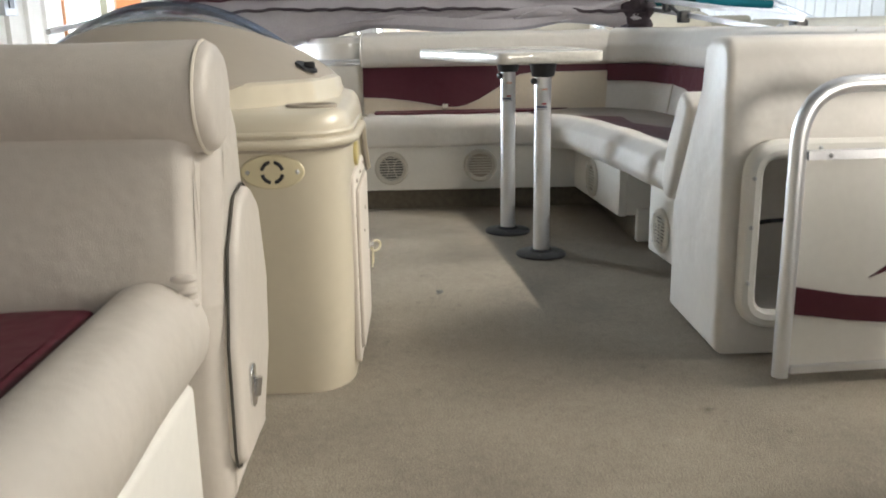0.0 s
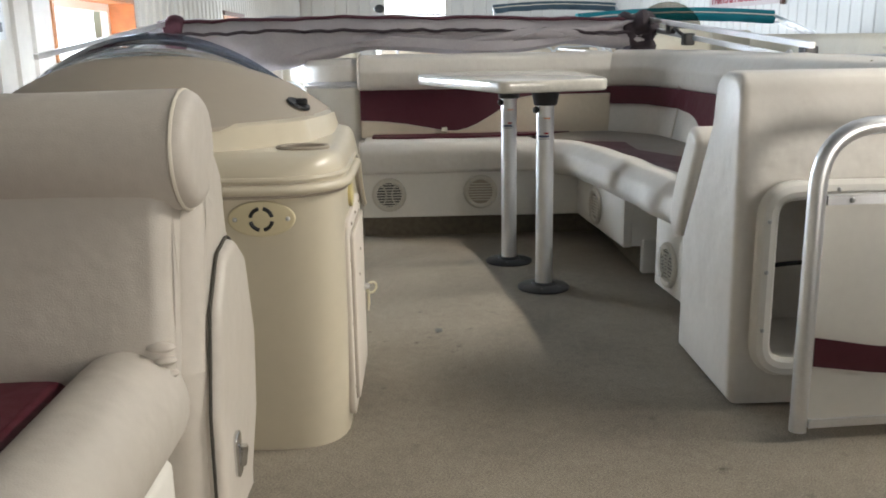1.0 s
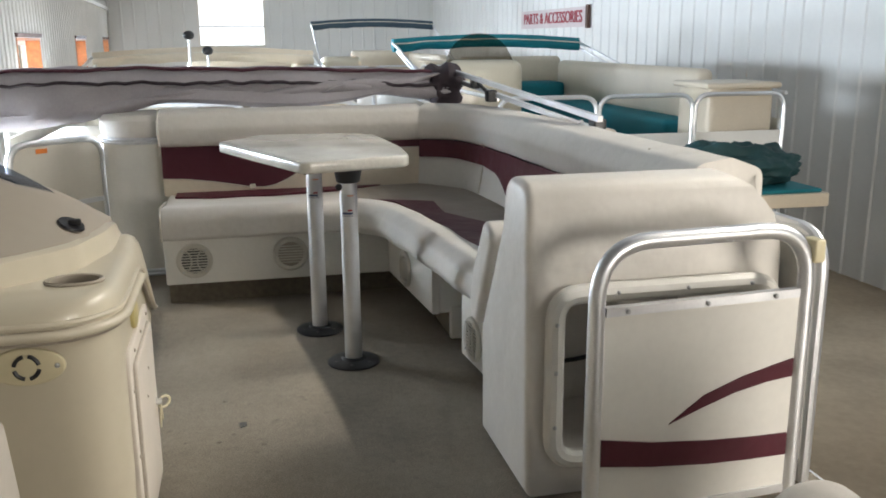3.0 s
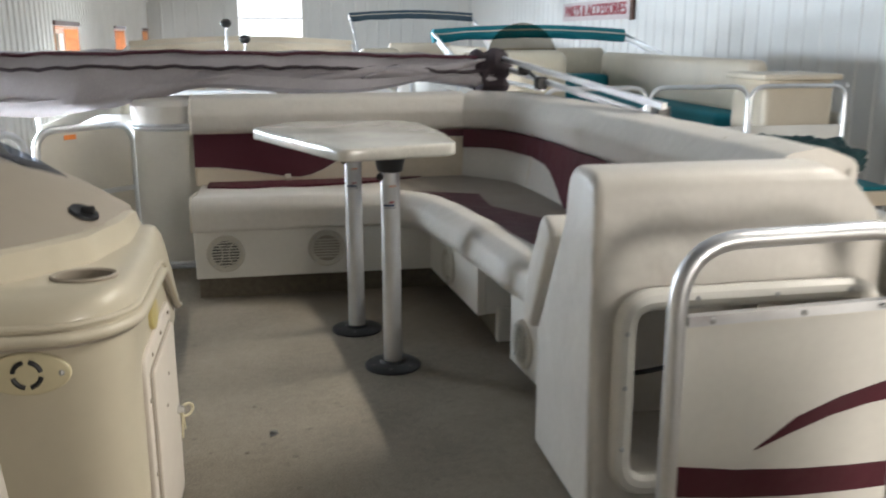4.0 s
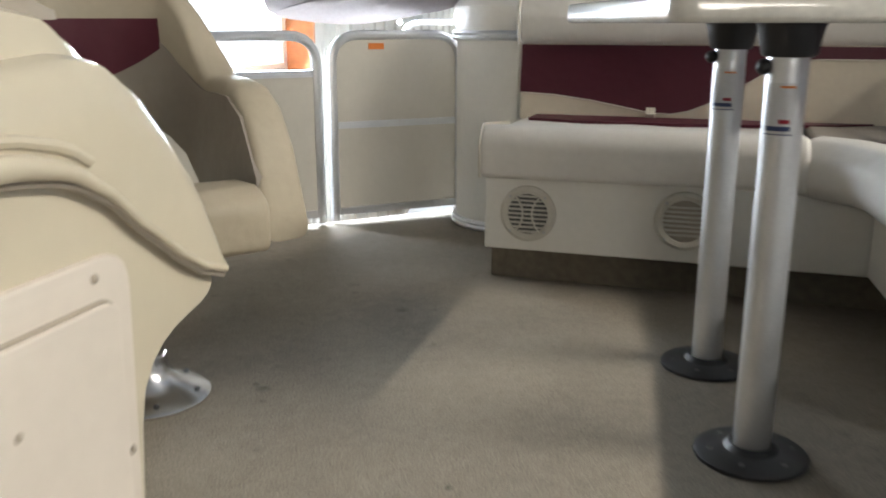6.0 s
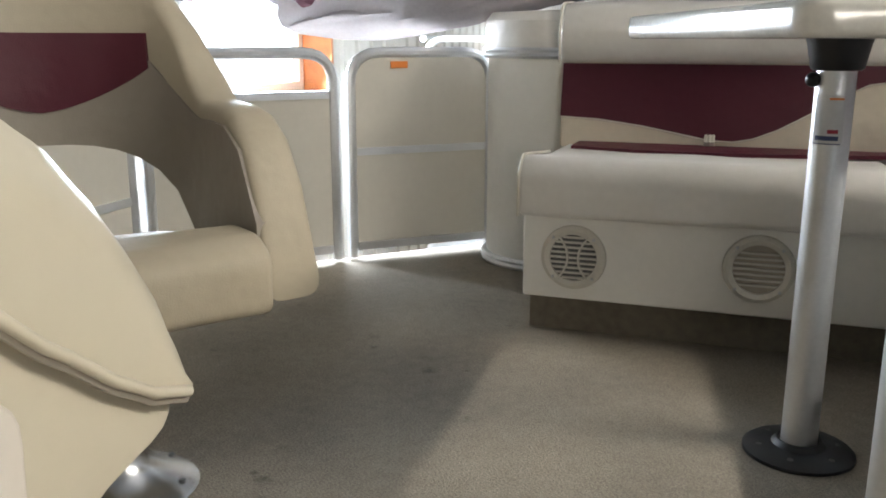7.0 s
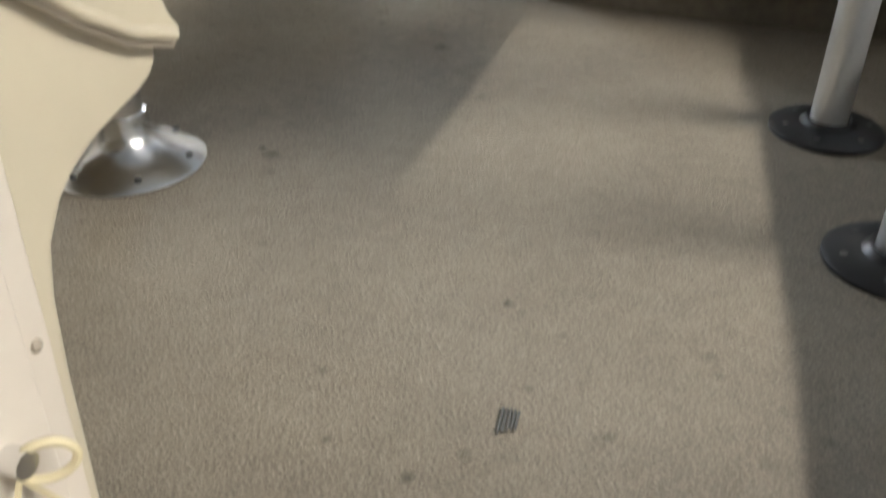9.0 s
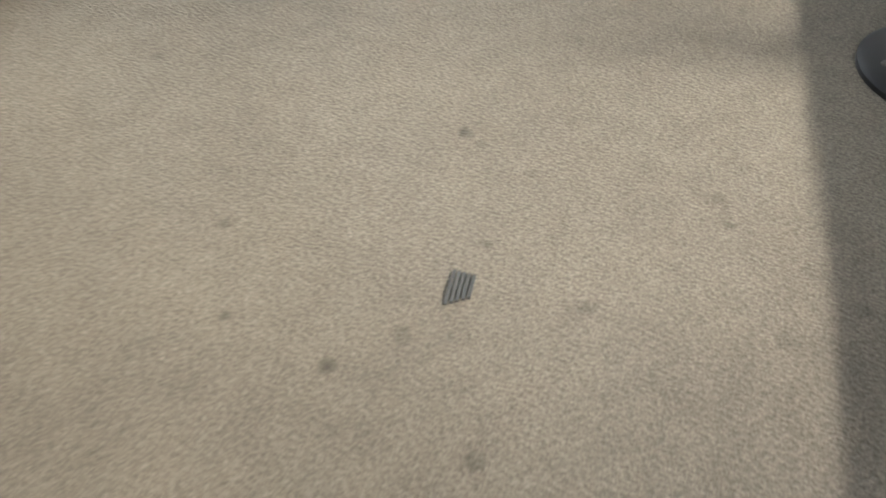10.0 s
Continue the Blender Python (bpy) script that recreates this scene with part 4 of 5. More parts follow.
# hatch on the side
hf = rounded([(2.258, 0.03), (2.612, 0.03), (2.632, 0.496), (2.258, 0.488)], 0.035)
hatch = part("hatch", prism(hf, 0.084, 0.098, axis="x", bevel=0.004), HATCH_WHITE, con, "warm white plastic access hatch")
hd = rounded([(2.295, 0.06), (2.590, 0.06), (2.603, 0.455), (2.295, 0.450)], 0.02)
part("hatch_door", prism(hd, 0.1, 0.107, axis="x", bevel=0.003), HATCH_WHITE, hatch)
part("door_gap", tube([(0.0985, y, z) for y, z in hd], 0.0035, seg=6, closed=True), GELCOAT_GREY, hatch)
for y, z in ((2.28, 0.1), (2.28, 0.25), (2.28, 0.40), (2.34, 0.470), (2.46, 0.473), (2.582, 0.478), (2.611, 0.3), (2.604, 0.15), (2.42, 0.33), (2.47, 0.38)):
    bm = bmesh.new()
    bmesh.ops.create_uvsphere(bm, u_segments=8, v_segments=5, radius=0.005)
    part("screw", turned(bm, Matrix.Translation((0.097 if y != 2.42 and y != 2.47 else 0.105, y, z))), GELCOAT_GREY, hatch)
part("lock", tube([(0.105, 2.562, 0.257), (0.122, 2.562, 0.257)], 0.009), CHROME, hatch, "small key lock")
part("key_ring", tube([(0.125 + 0.012 * math.cos(a), 2.572 + 0.012 * math.cos(a), 0.252 + 0.014 * math.sin(a)) for a in [k * math.pi / 10 for k in range(20)]], 0.003, seg=6, closed=True), IVORY, hatch, "pale key ring")
for k, dz in enumerate((0.0, 0.012)):
    part("string", tube([(0.118, 2.557 + 0.006 * j * (1 if k else -1), 0.25 - 0.012 * j) for j in range(5)], 0.002, seg=5), IVORY, hatch)
el = [(2.424 + 0.043 * math.cos(t * math.pi / 14), 0.525 + 0.030 * math.sin(t * math.pi / 14)) for t in range(28)]
part("plate", prism(el, 0.088, 0.098, axis="x", bevel=0.003), BRASS_PLATE, con, "yellowed oval cover plate")
# windscreen
rings, band = [], []
for k in range(33):
    a = math.pi * (0.06 + 0.88 * k / 32)
    sn = math.sin(a)
    x = -0.375 + 0.385 * math.cos(a)
    base = Vector((x, 2.50 - 0.03 * sn, 0.695 + 0.146 * sn ** 1.8))
    tip = Vector((-0.375 + 0.395 * math.cos(a), 2.54 + 0.02 * sn, 0.705 + 0.195 * sn ** 2))
    low = base.lerp(tip, 0.55)
    rings.append([base, low, low + Vector((0, 0.005, 0)), base + Vector((0, 0.005, 0))])
    band.append([low, tip, tip + Vector((0, 0.006, 0)), low + Vector((0, 0.006, 0))])
ws = part("windscreen", loft(rings), CLEAR, con, "clear acrylic windscreen")
ws.visible_shadow = False
wb = part("windscreen_band", loft(band), SMOKED_BLUE, con, "dark blue tinted windscreen edge")
wb.visible_shadow = False
# wheel
whl = part("steering_wheel", turned(tube([(0.17 * math.cos(k * math.pi / 20), 0.17 * math.sin(k * math.pi / 20), 0) for k in range(40)], 0.016, seg=10, closed=True), Matrix.Translation((-0.36, 2.78, 0.60)) @ Matrix.Rotation(radians(-65), 4, 'X')), BLACK, con, "black steering wheel")
for k in range(3):
    a = k * 2.094 + 0.5
    part("spoke", turned(tube([(0, 0, -0.03), (0.165 * math.cos(a), 0.165 * math.sin(a), 0)], 0.009), Matrix.Translation((-0.36, 2.78, 0.60)) @ Matrix.Rotation(radians(-65), 4, 'X')), BLACK, whl)
part("column", tube([(-0.36, 2.62, 0.56), (-0.36, 2.76, 0.595)], 0.03), BLACK, whl)

# ---- helm chair ----
chair = thing("helm_chair", "cream and taupe bucket helm chair with maroon band, polished pedestal", "chair", at=(-0.545, 3.40, 0))
CR = 53
chair.rotation_euler = (0, 0, radians(CR))
# local: the chair faces -y


seat = rounded([(-0.222, -0.262), (0.222, -0.262), (0.222, 0.2), (-0.222, 0.2)], [0.035, 0.035, 0.1, 0.1], 6)
bm = prism(seat, 0.268, 0.335, bevel=0.03, seg=4)
grid_cut(bm, 0.07)
soft(bm, 0.004, 6, 4)
part("seat", bm, TAN_VINYL, chair, "sunken tan seat pad")
roll = rounded([(-0.268, 0.268), (-0.075, 0.268), (-0.06, 0.37), (-0.12, 0.392), (-0.21, 0.392), (-0.268, 0.37)], [0.03, 0.02, 0.04, 0.05, 0.05, 0.05], 5)
bm = prism(roll, -0.226, 0.226, axis="x", bevel=0.014, seg=3)
bmesh.ops.triangulate(bm, faces=[f for f in bm.faces if len(f.verts) > 4])
grid_cut(bm, 0.06)
soft(bm, 0.004, 6, 9)
part("seat_roll", bm, TAN_VINYL, chair, "thick rounded front roll", angle=60)
# wrap-round back and arms as one padded band
rings = []
N = 32
for k in range(N + 1):
    u = -1 + 2 * k / N
    au = abs(u)
    if au < 0.55:
        ang = u / 0.55 * radians(70)
        x, y = 0.24 * math.sin(ang), 0.05 + 0.20 * math.cos(ang)
        nx, ny = math.sin(ang), math.cos(ang)
    else:
        t = (au - 0.55) / 0.45
        sgn = 1 if u > 0 else -1
        x, y = sgn * (0.2255 + 0.008 * t), 0.118 - 0.335 * t
        nx, ny = sgn, 0.1
    ln = math.hypot(nx, ny)
    nx, ny = nx / ln, ny / ln
    if au < 0.42:
        top = 0.79
    elif au < 0.60:
        top = 0.79 - 0.20 * ((au - 0.42) / 0.18) ** 1.3
    else:
        top = 0.59 - 0.02 * (au - 0.6) / 0.4
    bot = 0.275 if au > 0.58 else (0.275 + 0.225 * max(0.0, 1 - (au / 0.58) ** 2.6) ** 0.6)
    if au > 0.72:
        top -= 0.24 * ((au - 0.72) / 0.28) ** 3.4
    lean_y = 0.0
    th = 0.07 + 0.025 * min(1, max(0, (au - 0.5) / 0.15))
    sec = rounded([(0, bot), (th, bot), (th + 0.0, top), (0, top)], 0.035, 4)
    ring = []
    for o, z in sec:
        back = 0.10 * max(0, z - 0.35) * (1 if au < 0.5 else 0.3)
        ring.append((x + nx * o, y + ny * o + back, z))
    rings.append(ring)
bm = loft(rings)
part("wrap_shell", bm, TAN_VINYL, chair, "padded wrap-round back and arms", angle=60)
# darker inner pad and maroon band on the inner face
for nm, mt, zlo, zhi, off, ulim in (("inner_pad", TAUPE_VINYL, None, 0.655, 0.004, 0.965), ("maroon_band", MAROON_VINYL, 1, 0.71, 0.008, 0.40)):
    rings = []
    for k in range(25):
        u = (-1 + 2 * k / 24) * ulim
        au = abs(u)
        if au < 0.55:
            ang = u / 0.55 * radians(70)
            x, y = 0.24 * math.sin(ang), 0.05 + 0.20 * math.cos(ang)
            nx, ny = math.sin(ang), math.cos(ang)
        else:
            t = (au - 0.55) / 0.45
            sgn = 1 if u > 0 else -1
            x, y = sgn * (0.2255 + 0.008 * t), 0.118 - 0.335 * t
            nx, ny = sgn, 0.1
        if zlo is None:
            z0 = 0.30 + 0.20 * max(0.0, 1 - (au / 0.58) ** 2.6) ** 0.6
            z1 = 0.655 if au < 0.40 else 0.655 - 0.10 * min(1, (au - 0.40) / 0.2) - (0.24 * ((au - 0.72) / 0.28) ** 3.4 if au > 0.72 else 0)
        else:
            z0 = 0.56 + 0.08 * (au / ulim) ** 1.5
            z1 = 0.705
        ring = []
        for o, z in ((-off, z0), (-off, z1), (0.012, z1), (0.012, z0)):
            back = 0.10 * max(0, z - 0.35) * (1 if au < 0.5 else 0.3)
            ring.append((x + nx * o, y + ny * o + back, z))
        rings.append(ring)
    part(nm, loft(rings), mt, chair, "maroon band" if zlo else "taupe inner pad", angle=60)
cinv = Matrix.LocRotScale((-0.545, 3.40, 0), Euler((0, 0, radians(CR))), None).inverted()
pc = cinv @ Vector((-0.41, 3.285, 0))
part("pedestal", lathe([(0.036, 0.06), (0.036, 0.30)], 24, pc), CHROME, chair, "polished steel post")
part("base", lathe([(0.118, 0.0), (0.119, 0.005), (0.112, 0.010), (0.085, 0.022), (0.06, 0.038), (0.046, 0.056), (0.042, 0.075), (0.040, 0.085), (0.0, 0.085)], 48, pc), CHROME, chair, "polished dish base")
for k in range(6):
    a = k * math.pi / 3 + 0.4
    part("bolt", lathe([(0.0, 0.0), (0.006, 0.0), (0.005, 0.003), (0.0, 0.004)], 10, pc + Vector((0.098 * math.cos(a), 0.098 * math.sin(a), 0.017))), GRILLE_DARK, chair)

# ---- rounded fence corner beside the sofa ----
drum = thing("fence_corner", "white curved fence corner with aluminium bands", "fence corner", at=(-0.115, 5.02, 0))
part("panel", lathe([(0.205, 0.03), (0.205, 0.645)], 48), PANEL_WHITE, drum, "white curved sheet")
for z in (0.0, 0.64):
    part("band", lathe([(0.2, z), (0.218, z), (0.222, z + 0.008), (0.216, z + 0.016), (0.222, z + 0.024), (0.218, z + 0.032), (0.2, z + 0.032)], 48), ALU, drum)
part("cap_cushion", lathe([(0.205, 0.672), (0.215, 0.70), (0.215, 0.75), (0.195, 0.775), (0.0, 0.785)], 40), WHITE_VINYL, drum, "white padded cap")

# ---- rear couch beside the console ----
couch = thing("rear_couch", "off-white vinyl couch with a rolled back, bolster arm and maroon seat", "couch")
CX = -0.085
bkp = rounded([(1.64, 0.0), (2.0, 0.0), (2.0, 0.38), (1.925, 0.56), (1.925, 0.66), (1.87, 0.73), (1.74, 0.68), (1.655, 0.38)], [0.03, 0.03, 0.08, 0.08, 0.05, 0.05, 0.03, 0.03])
slab("back_body", bkp, -1.08, CX, "x", COUCH_VINYL, couch, 0.04, bump=0.004, seg=5)
bf = rounded([(1.60, 0.36), (1.72, 0.34), (1.76, 0.665), (1.66, 0.67)], 0.03)
slab("back_cushion", bf, -1.07, CX - 0.03, "x", COUCH_VINYL, couch, 0.03, bump=0.006, seg=4)
rl = [(1.735 + 0.10 * math.cos(t * math.pi / 12), 0.717 + 0.090 * math.sin(t * math.pi / 12)) for t in range(24)]
slab("back_roll", rl, -1.08, CX + 0.01, "x", COUCH_VINYL, couch, 0.025, bump=0.004, seg=4)
part("roll_piping", tube([(CX - 0.012, y, z) for y, z in [(1.735 + 0.101 * math.cos(t * math.pi / 12), 0.717 + 0.091 * math.sin(t * math.pi / 12)) for t in range(24)]], 0.0035, seg=6, closed=True), PIPING, couch)
bm = prism([(-0.185 + 0.085 * math.cos(t * math.pi / 12), 0.345 + 0.092 * math.sin(t * math.pi / 12)) for t in range(24)], 0.55, 1.66, axis="y", bevel=0.025, seg=4)
grid_cut(bm, 0.07)
soft(bm, 0.004, 5, 3)
part("arm_bolster", bm, COUCH_VINYL, couch, "cylindrical white arm bolster", angle=60)
slab("seat", rounded([(-1.08, 0.6), (-0.26, 0.6), (-0.26, 1.66), (-1.08, 1.66)], 0.03), 0.25, 0.395, "z", MAROON_VINYL, couch, 0.03, "maroon seat cushion", bump=0.005)
part("base", box(-1.08, -0.13, 0.64, 1.63, 0.0, 0.26, 0.015), PANEL_WHITE, couch)
DOOR = [(1.662, 0.075), (1.86, 0.075), (1.955, 0.20), (1.985, 0.345), (1.945, 0.50), (1.87, 0.548), (1.79, 0.535), (1.72, 0.46), (1.672, 0.30)]
hp = rounded(DOOR, 0.04)
cd = part("storage_door", prism(hp, CX - 0.01, CX + 0.022, axis="x", bevel=0.014, seg=3), COUCH_VINYL, couch, "padded white storage door")
part("door_seam", tube([(CX + 0.006, y, z) for y, z in rounded([(1.825 + (y - 1.825) * 1.03, 0.31 + (z - 0.31) * 1.02) for y, z in DOOR], 0.045)], 0.0028, seg=6, closed=True), DARK, cd)
part("latch", prism(rounded([(1.735, 0.16), (1.77, 0.16), (1.77, 0.24), (1.735, 0.24)], 0.015), CX + 0.021, CX + 0.029, axis="x", bevel=0.003), CHROME, cd, "chrome latch")
part("latch_lever", tube([(CX + 0.031, 1.753, 0.18), (CX + 0.036, 1.753, 0.215)], 0.007), CHROME, cd)

for k in range(4):
    bm = bmesh.new()
    bmesh.ops.create_uvsphere(bm, u_segments=12, v_segments=8, radius=1.0)
    part("pleat", turned(bm, Matrix.Translation((CX - 0.045, 1.618 + 0.004 * k, 0.44 - 0.022 * k)) @ Matrix.Diagonal((0.022, 0.014, 0.008, 1))), COUCH_VINYL, couch)
# opposite rear seat
seat2 = thing("lounge_chair", "off-white vinyl lounge chair with bolster arm and maroon cushion", "chair")
bm = prism([(1.245 + 0.10 * math.cos(t * math.pi / 12), 0.305 + 0.098 * math.sin(t * math.pi / 12)) for t in range(24)], 0.6, 1.63, axis="y", bevel=0.03, seg=4)
grid_cut(bm, 0.07)
soft(bm, 0.004, 5, 7)
part("arm_bolster", bm, COUCH_VINYL, seat2, "cylindrical white arm bolster", angle=60)
slab("seat", rounded([(1.335, 0.5), (1.68, 0.5), (1.68, 1.60), (1.335, 1.60)], 0.03), 0.22, 0.37, "z", MAROON_VINYL, seat2, 0.03, "maroon seat cushion", bump=0.004)
part("base", box(1.20, 1.67, 0.55, 1.60, 0.0, 0.23, 0.015), PANEL_WHITE, seat2)

# ---- folded canopy across the bow ----
bim = thing("folded_canopy", "folded grey canvas canopy with dark zip and maroon ends", "canopy")
rings = []
M = 64
for i in range(M + 1):
    u = i / M
    x = -1.06 + 2.53 * u
    low = 0.815 - 0.13 * math.exp(-((u - 0.10) / 0.17) ** 2) + 0.02 * math.sin(u * 17)
    topz = 0.985 + 0.02 * math.sin(math.pi * u) - 0.03 * u + 0.006 * noise.noise(Vector((u * 14, 0, 0)))
    yy = 5.06 + 0.05 * noise.noise(Vector((u * 6, 3, 0)))
    prof = [(yy - 0.05, topz - 0.06), (yy - 0.03, topz - 0.015), (yy + 0.03, topz), (yy + 0.16, topz - 0.02), (yy + 0.20, topz - 0.10), (yy + 0.16, low + 0.02), (yy + 0.02, low - 0.004), (yy - 0.07, low + 0.015),
            (yy - 0.095, low + 0.05), (yy - 0.075, (low + topz) / 2 - 0.01), (yy - 0.085, topz - 0.085)]
    ring = []
    for j, (py, pz) in enumerate(prof):
        w = 0.022 * noise.noise(Vector((u * 9 + j * 0.35, j * 0.9, 1.0))) + 0.010 * noise.noise(Vector((u * 31, j * 1.7, 5.0)))
        ring.append((x, py + w, pz + 0.6 * w))
    rings.append(ring)
part("canvas", loft(rings), CANVAS, bim, "crumpled grey canvas", angle=70)
zp = [(r[10][0], r[10][1] - 0.004, r[10][2] + 0.012 + 0.004 * math.sin(i * 1.9)) for i, r in enumerate(rings)]
part("zip", tube(zp, 0.009, seg=6), CANVAS_DARK, bim, "dark wavy zip")
part("top_edge", tube([(r[1][0], r[1][1] - 0.002, r[1][2] + 0.006) for r in rings], 0.009, seg=6), CANVAS_MAROON, bim, "dark maroon top edge")
# pointed flap where the canvas runs out along the bows
flap = []
for i in range(9):
    u = i / 8
    h = 0.115 * (1 - u) + 0.008
    x, yc = -1.05 - 0.17 * u, 5.04 - 0.16 * u
    flap.append([(x, yc - 0.05 * (1 - u), 0.90 + 0.01 * u), (x, yc, 0.955 - 0.03 * u), (x, yc + 0.09 * (1 - u) + 0.01, 0.92), (x, yc + 0.05, 0.90 - h), (x, yc - 0.03, 0.905 - h * 0.9)])
part("end_flap", loft(flap), CANVAS, bim, "pointed canvas flap", angle=70)
# loose fold across the front
rings2 = []
for i in range(33):
    u = i / 32
    x = -0.45 + 1.75 * u
    z = 0.78 + 0.10 * u + 0.035 * math.sin(u * 7)
    y = 4.955 + 0.02 * math.sin(u * 9)
    wd = 0.045 * math.sin(math.pi * u) + 0.004
    rings2.append([(x, y - 0.012, z), (x, y, z + wd), (x, y + 0.03, z + wd * 0.8), (x, y + 0.03, z - wd * 0.5)])
part("loose_fold", loft(rings2), CANVAS, bim, "loose canvas fold", angle=70)
for fk, (xa, xb, za, zb, yo) in enumerate(((-1.02, -0.1, 0.735, 0.80, -0.075), (-0.75, 0.35, 0.755, 0.875, -0.085), (0.25, 1.3, 0.835, 0.90, -0.08), (0.75, 1.38, 0.86, 0.93, -0.085))):
    rf = []
    for i in range(29):
        u = i / 28
        x = xa + (xb - xa) * u
        z = za + (zb - za) * u + 0.016 * math.sin(u * 8 + fk * 2)
        wv = (0.028 + 0.012 * noise.noise(Vector((u * 5, fk, 2)))) * math.sin(math.pi * min(1, u * 1.02)) ** 0.6 + 0.003
        y = 5.06 + yo + 0.012 * noise.noise(Vector((u * 7, fk * 3, 0)))
        rf.append([(x, y - 0.014, z - wv * 0.3), (x, y - 0.018, z + wv * 0.4), (x, y + 0.004, z + wv), (x, y + 0.03, z + wv * 0.5), (x, y + 0.03, z - wv)])
    part("fold", loft(rf), CANVAS, bim, "canvas fold", angle=70)
for x, s in ((-0.985, 1), (1.40, -1)):
    w = 0.045 if s > 0 else 0.07
    bm = box(x - w, x + w, 4.94, 5.22, 0.83 if s > 0 else 0.79, 0.975, 0.03)
    grid_cut(bm, 0.03)
    soft(bm, 0.06, 14, x)
    part("end_wrap", bm, CANVAS_MAROON if s > 0 else CANVAS_DARK, bim, "bunched dark canvas end")
for (a, b) in (((1.44, 5.08, 0.955), (1.62, 3.45, 0.83)), ((1.48, 5.06, 0.90), (1.655, 3.55, 0.775)), ((-0.98, 5.10, 0.985), (-1.22, 3.9, 0.83)), ((-1.0, 5.06, 0.90), (-1.22, 3.95, 0.74))):
    part("bow_tube", tube([a, b], 0.0125, square=True), ALU, bim, "square aluminium canopy bow")
for x, y, z in ((1.46, 5.04, 0.93), (1.50, 4.75, 0.905), (1.52, 4.55, 0.85), (1.63, 3.5, 0.80), (-1.0, 5.0, 0.95), (-1.06, 4.75, 0.90), (-1.10, 4.5, 0.83)):
    bm = box(x - 0.025, x + 0.025, y - 0.03, y + 0.03, z - 0.028, z + 0.028, 0.008)
    part("clamp", bm, BLACK, bim, "black plastic clamp")
part("strut", tube([(1.50, 4.75, 0.91), (1.52, 4.55, 0.85)], 0.009), BLACK, bim)
part("strut", tube([(-1.06, 4.75, 0.90), (-1.10, 4.5, 0.82)], 0.009), BLACK, bim)
part("support", tube([(-1.10, 4.5, 0.82), (-1.14, 4.35, 0.65)], 0.012), ALU, bim)
part("support", tube([(1.60, 3.6, 0.81), (1.69, 3.6, 0.65)], 0.012), ALU, bim)

# ---- neighbouring boats ----


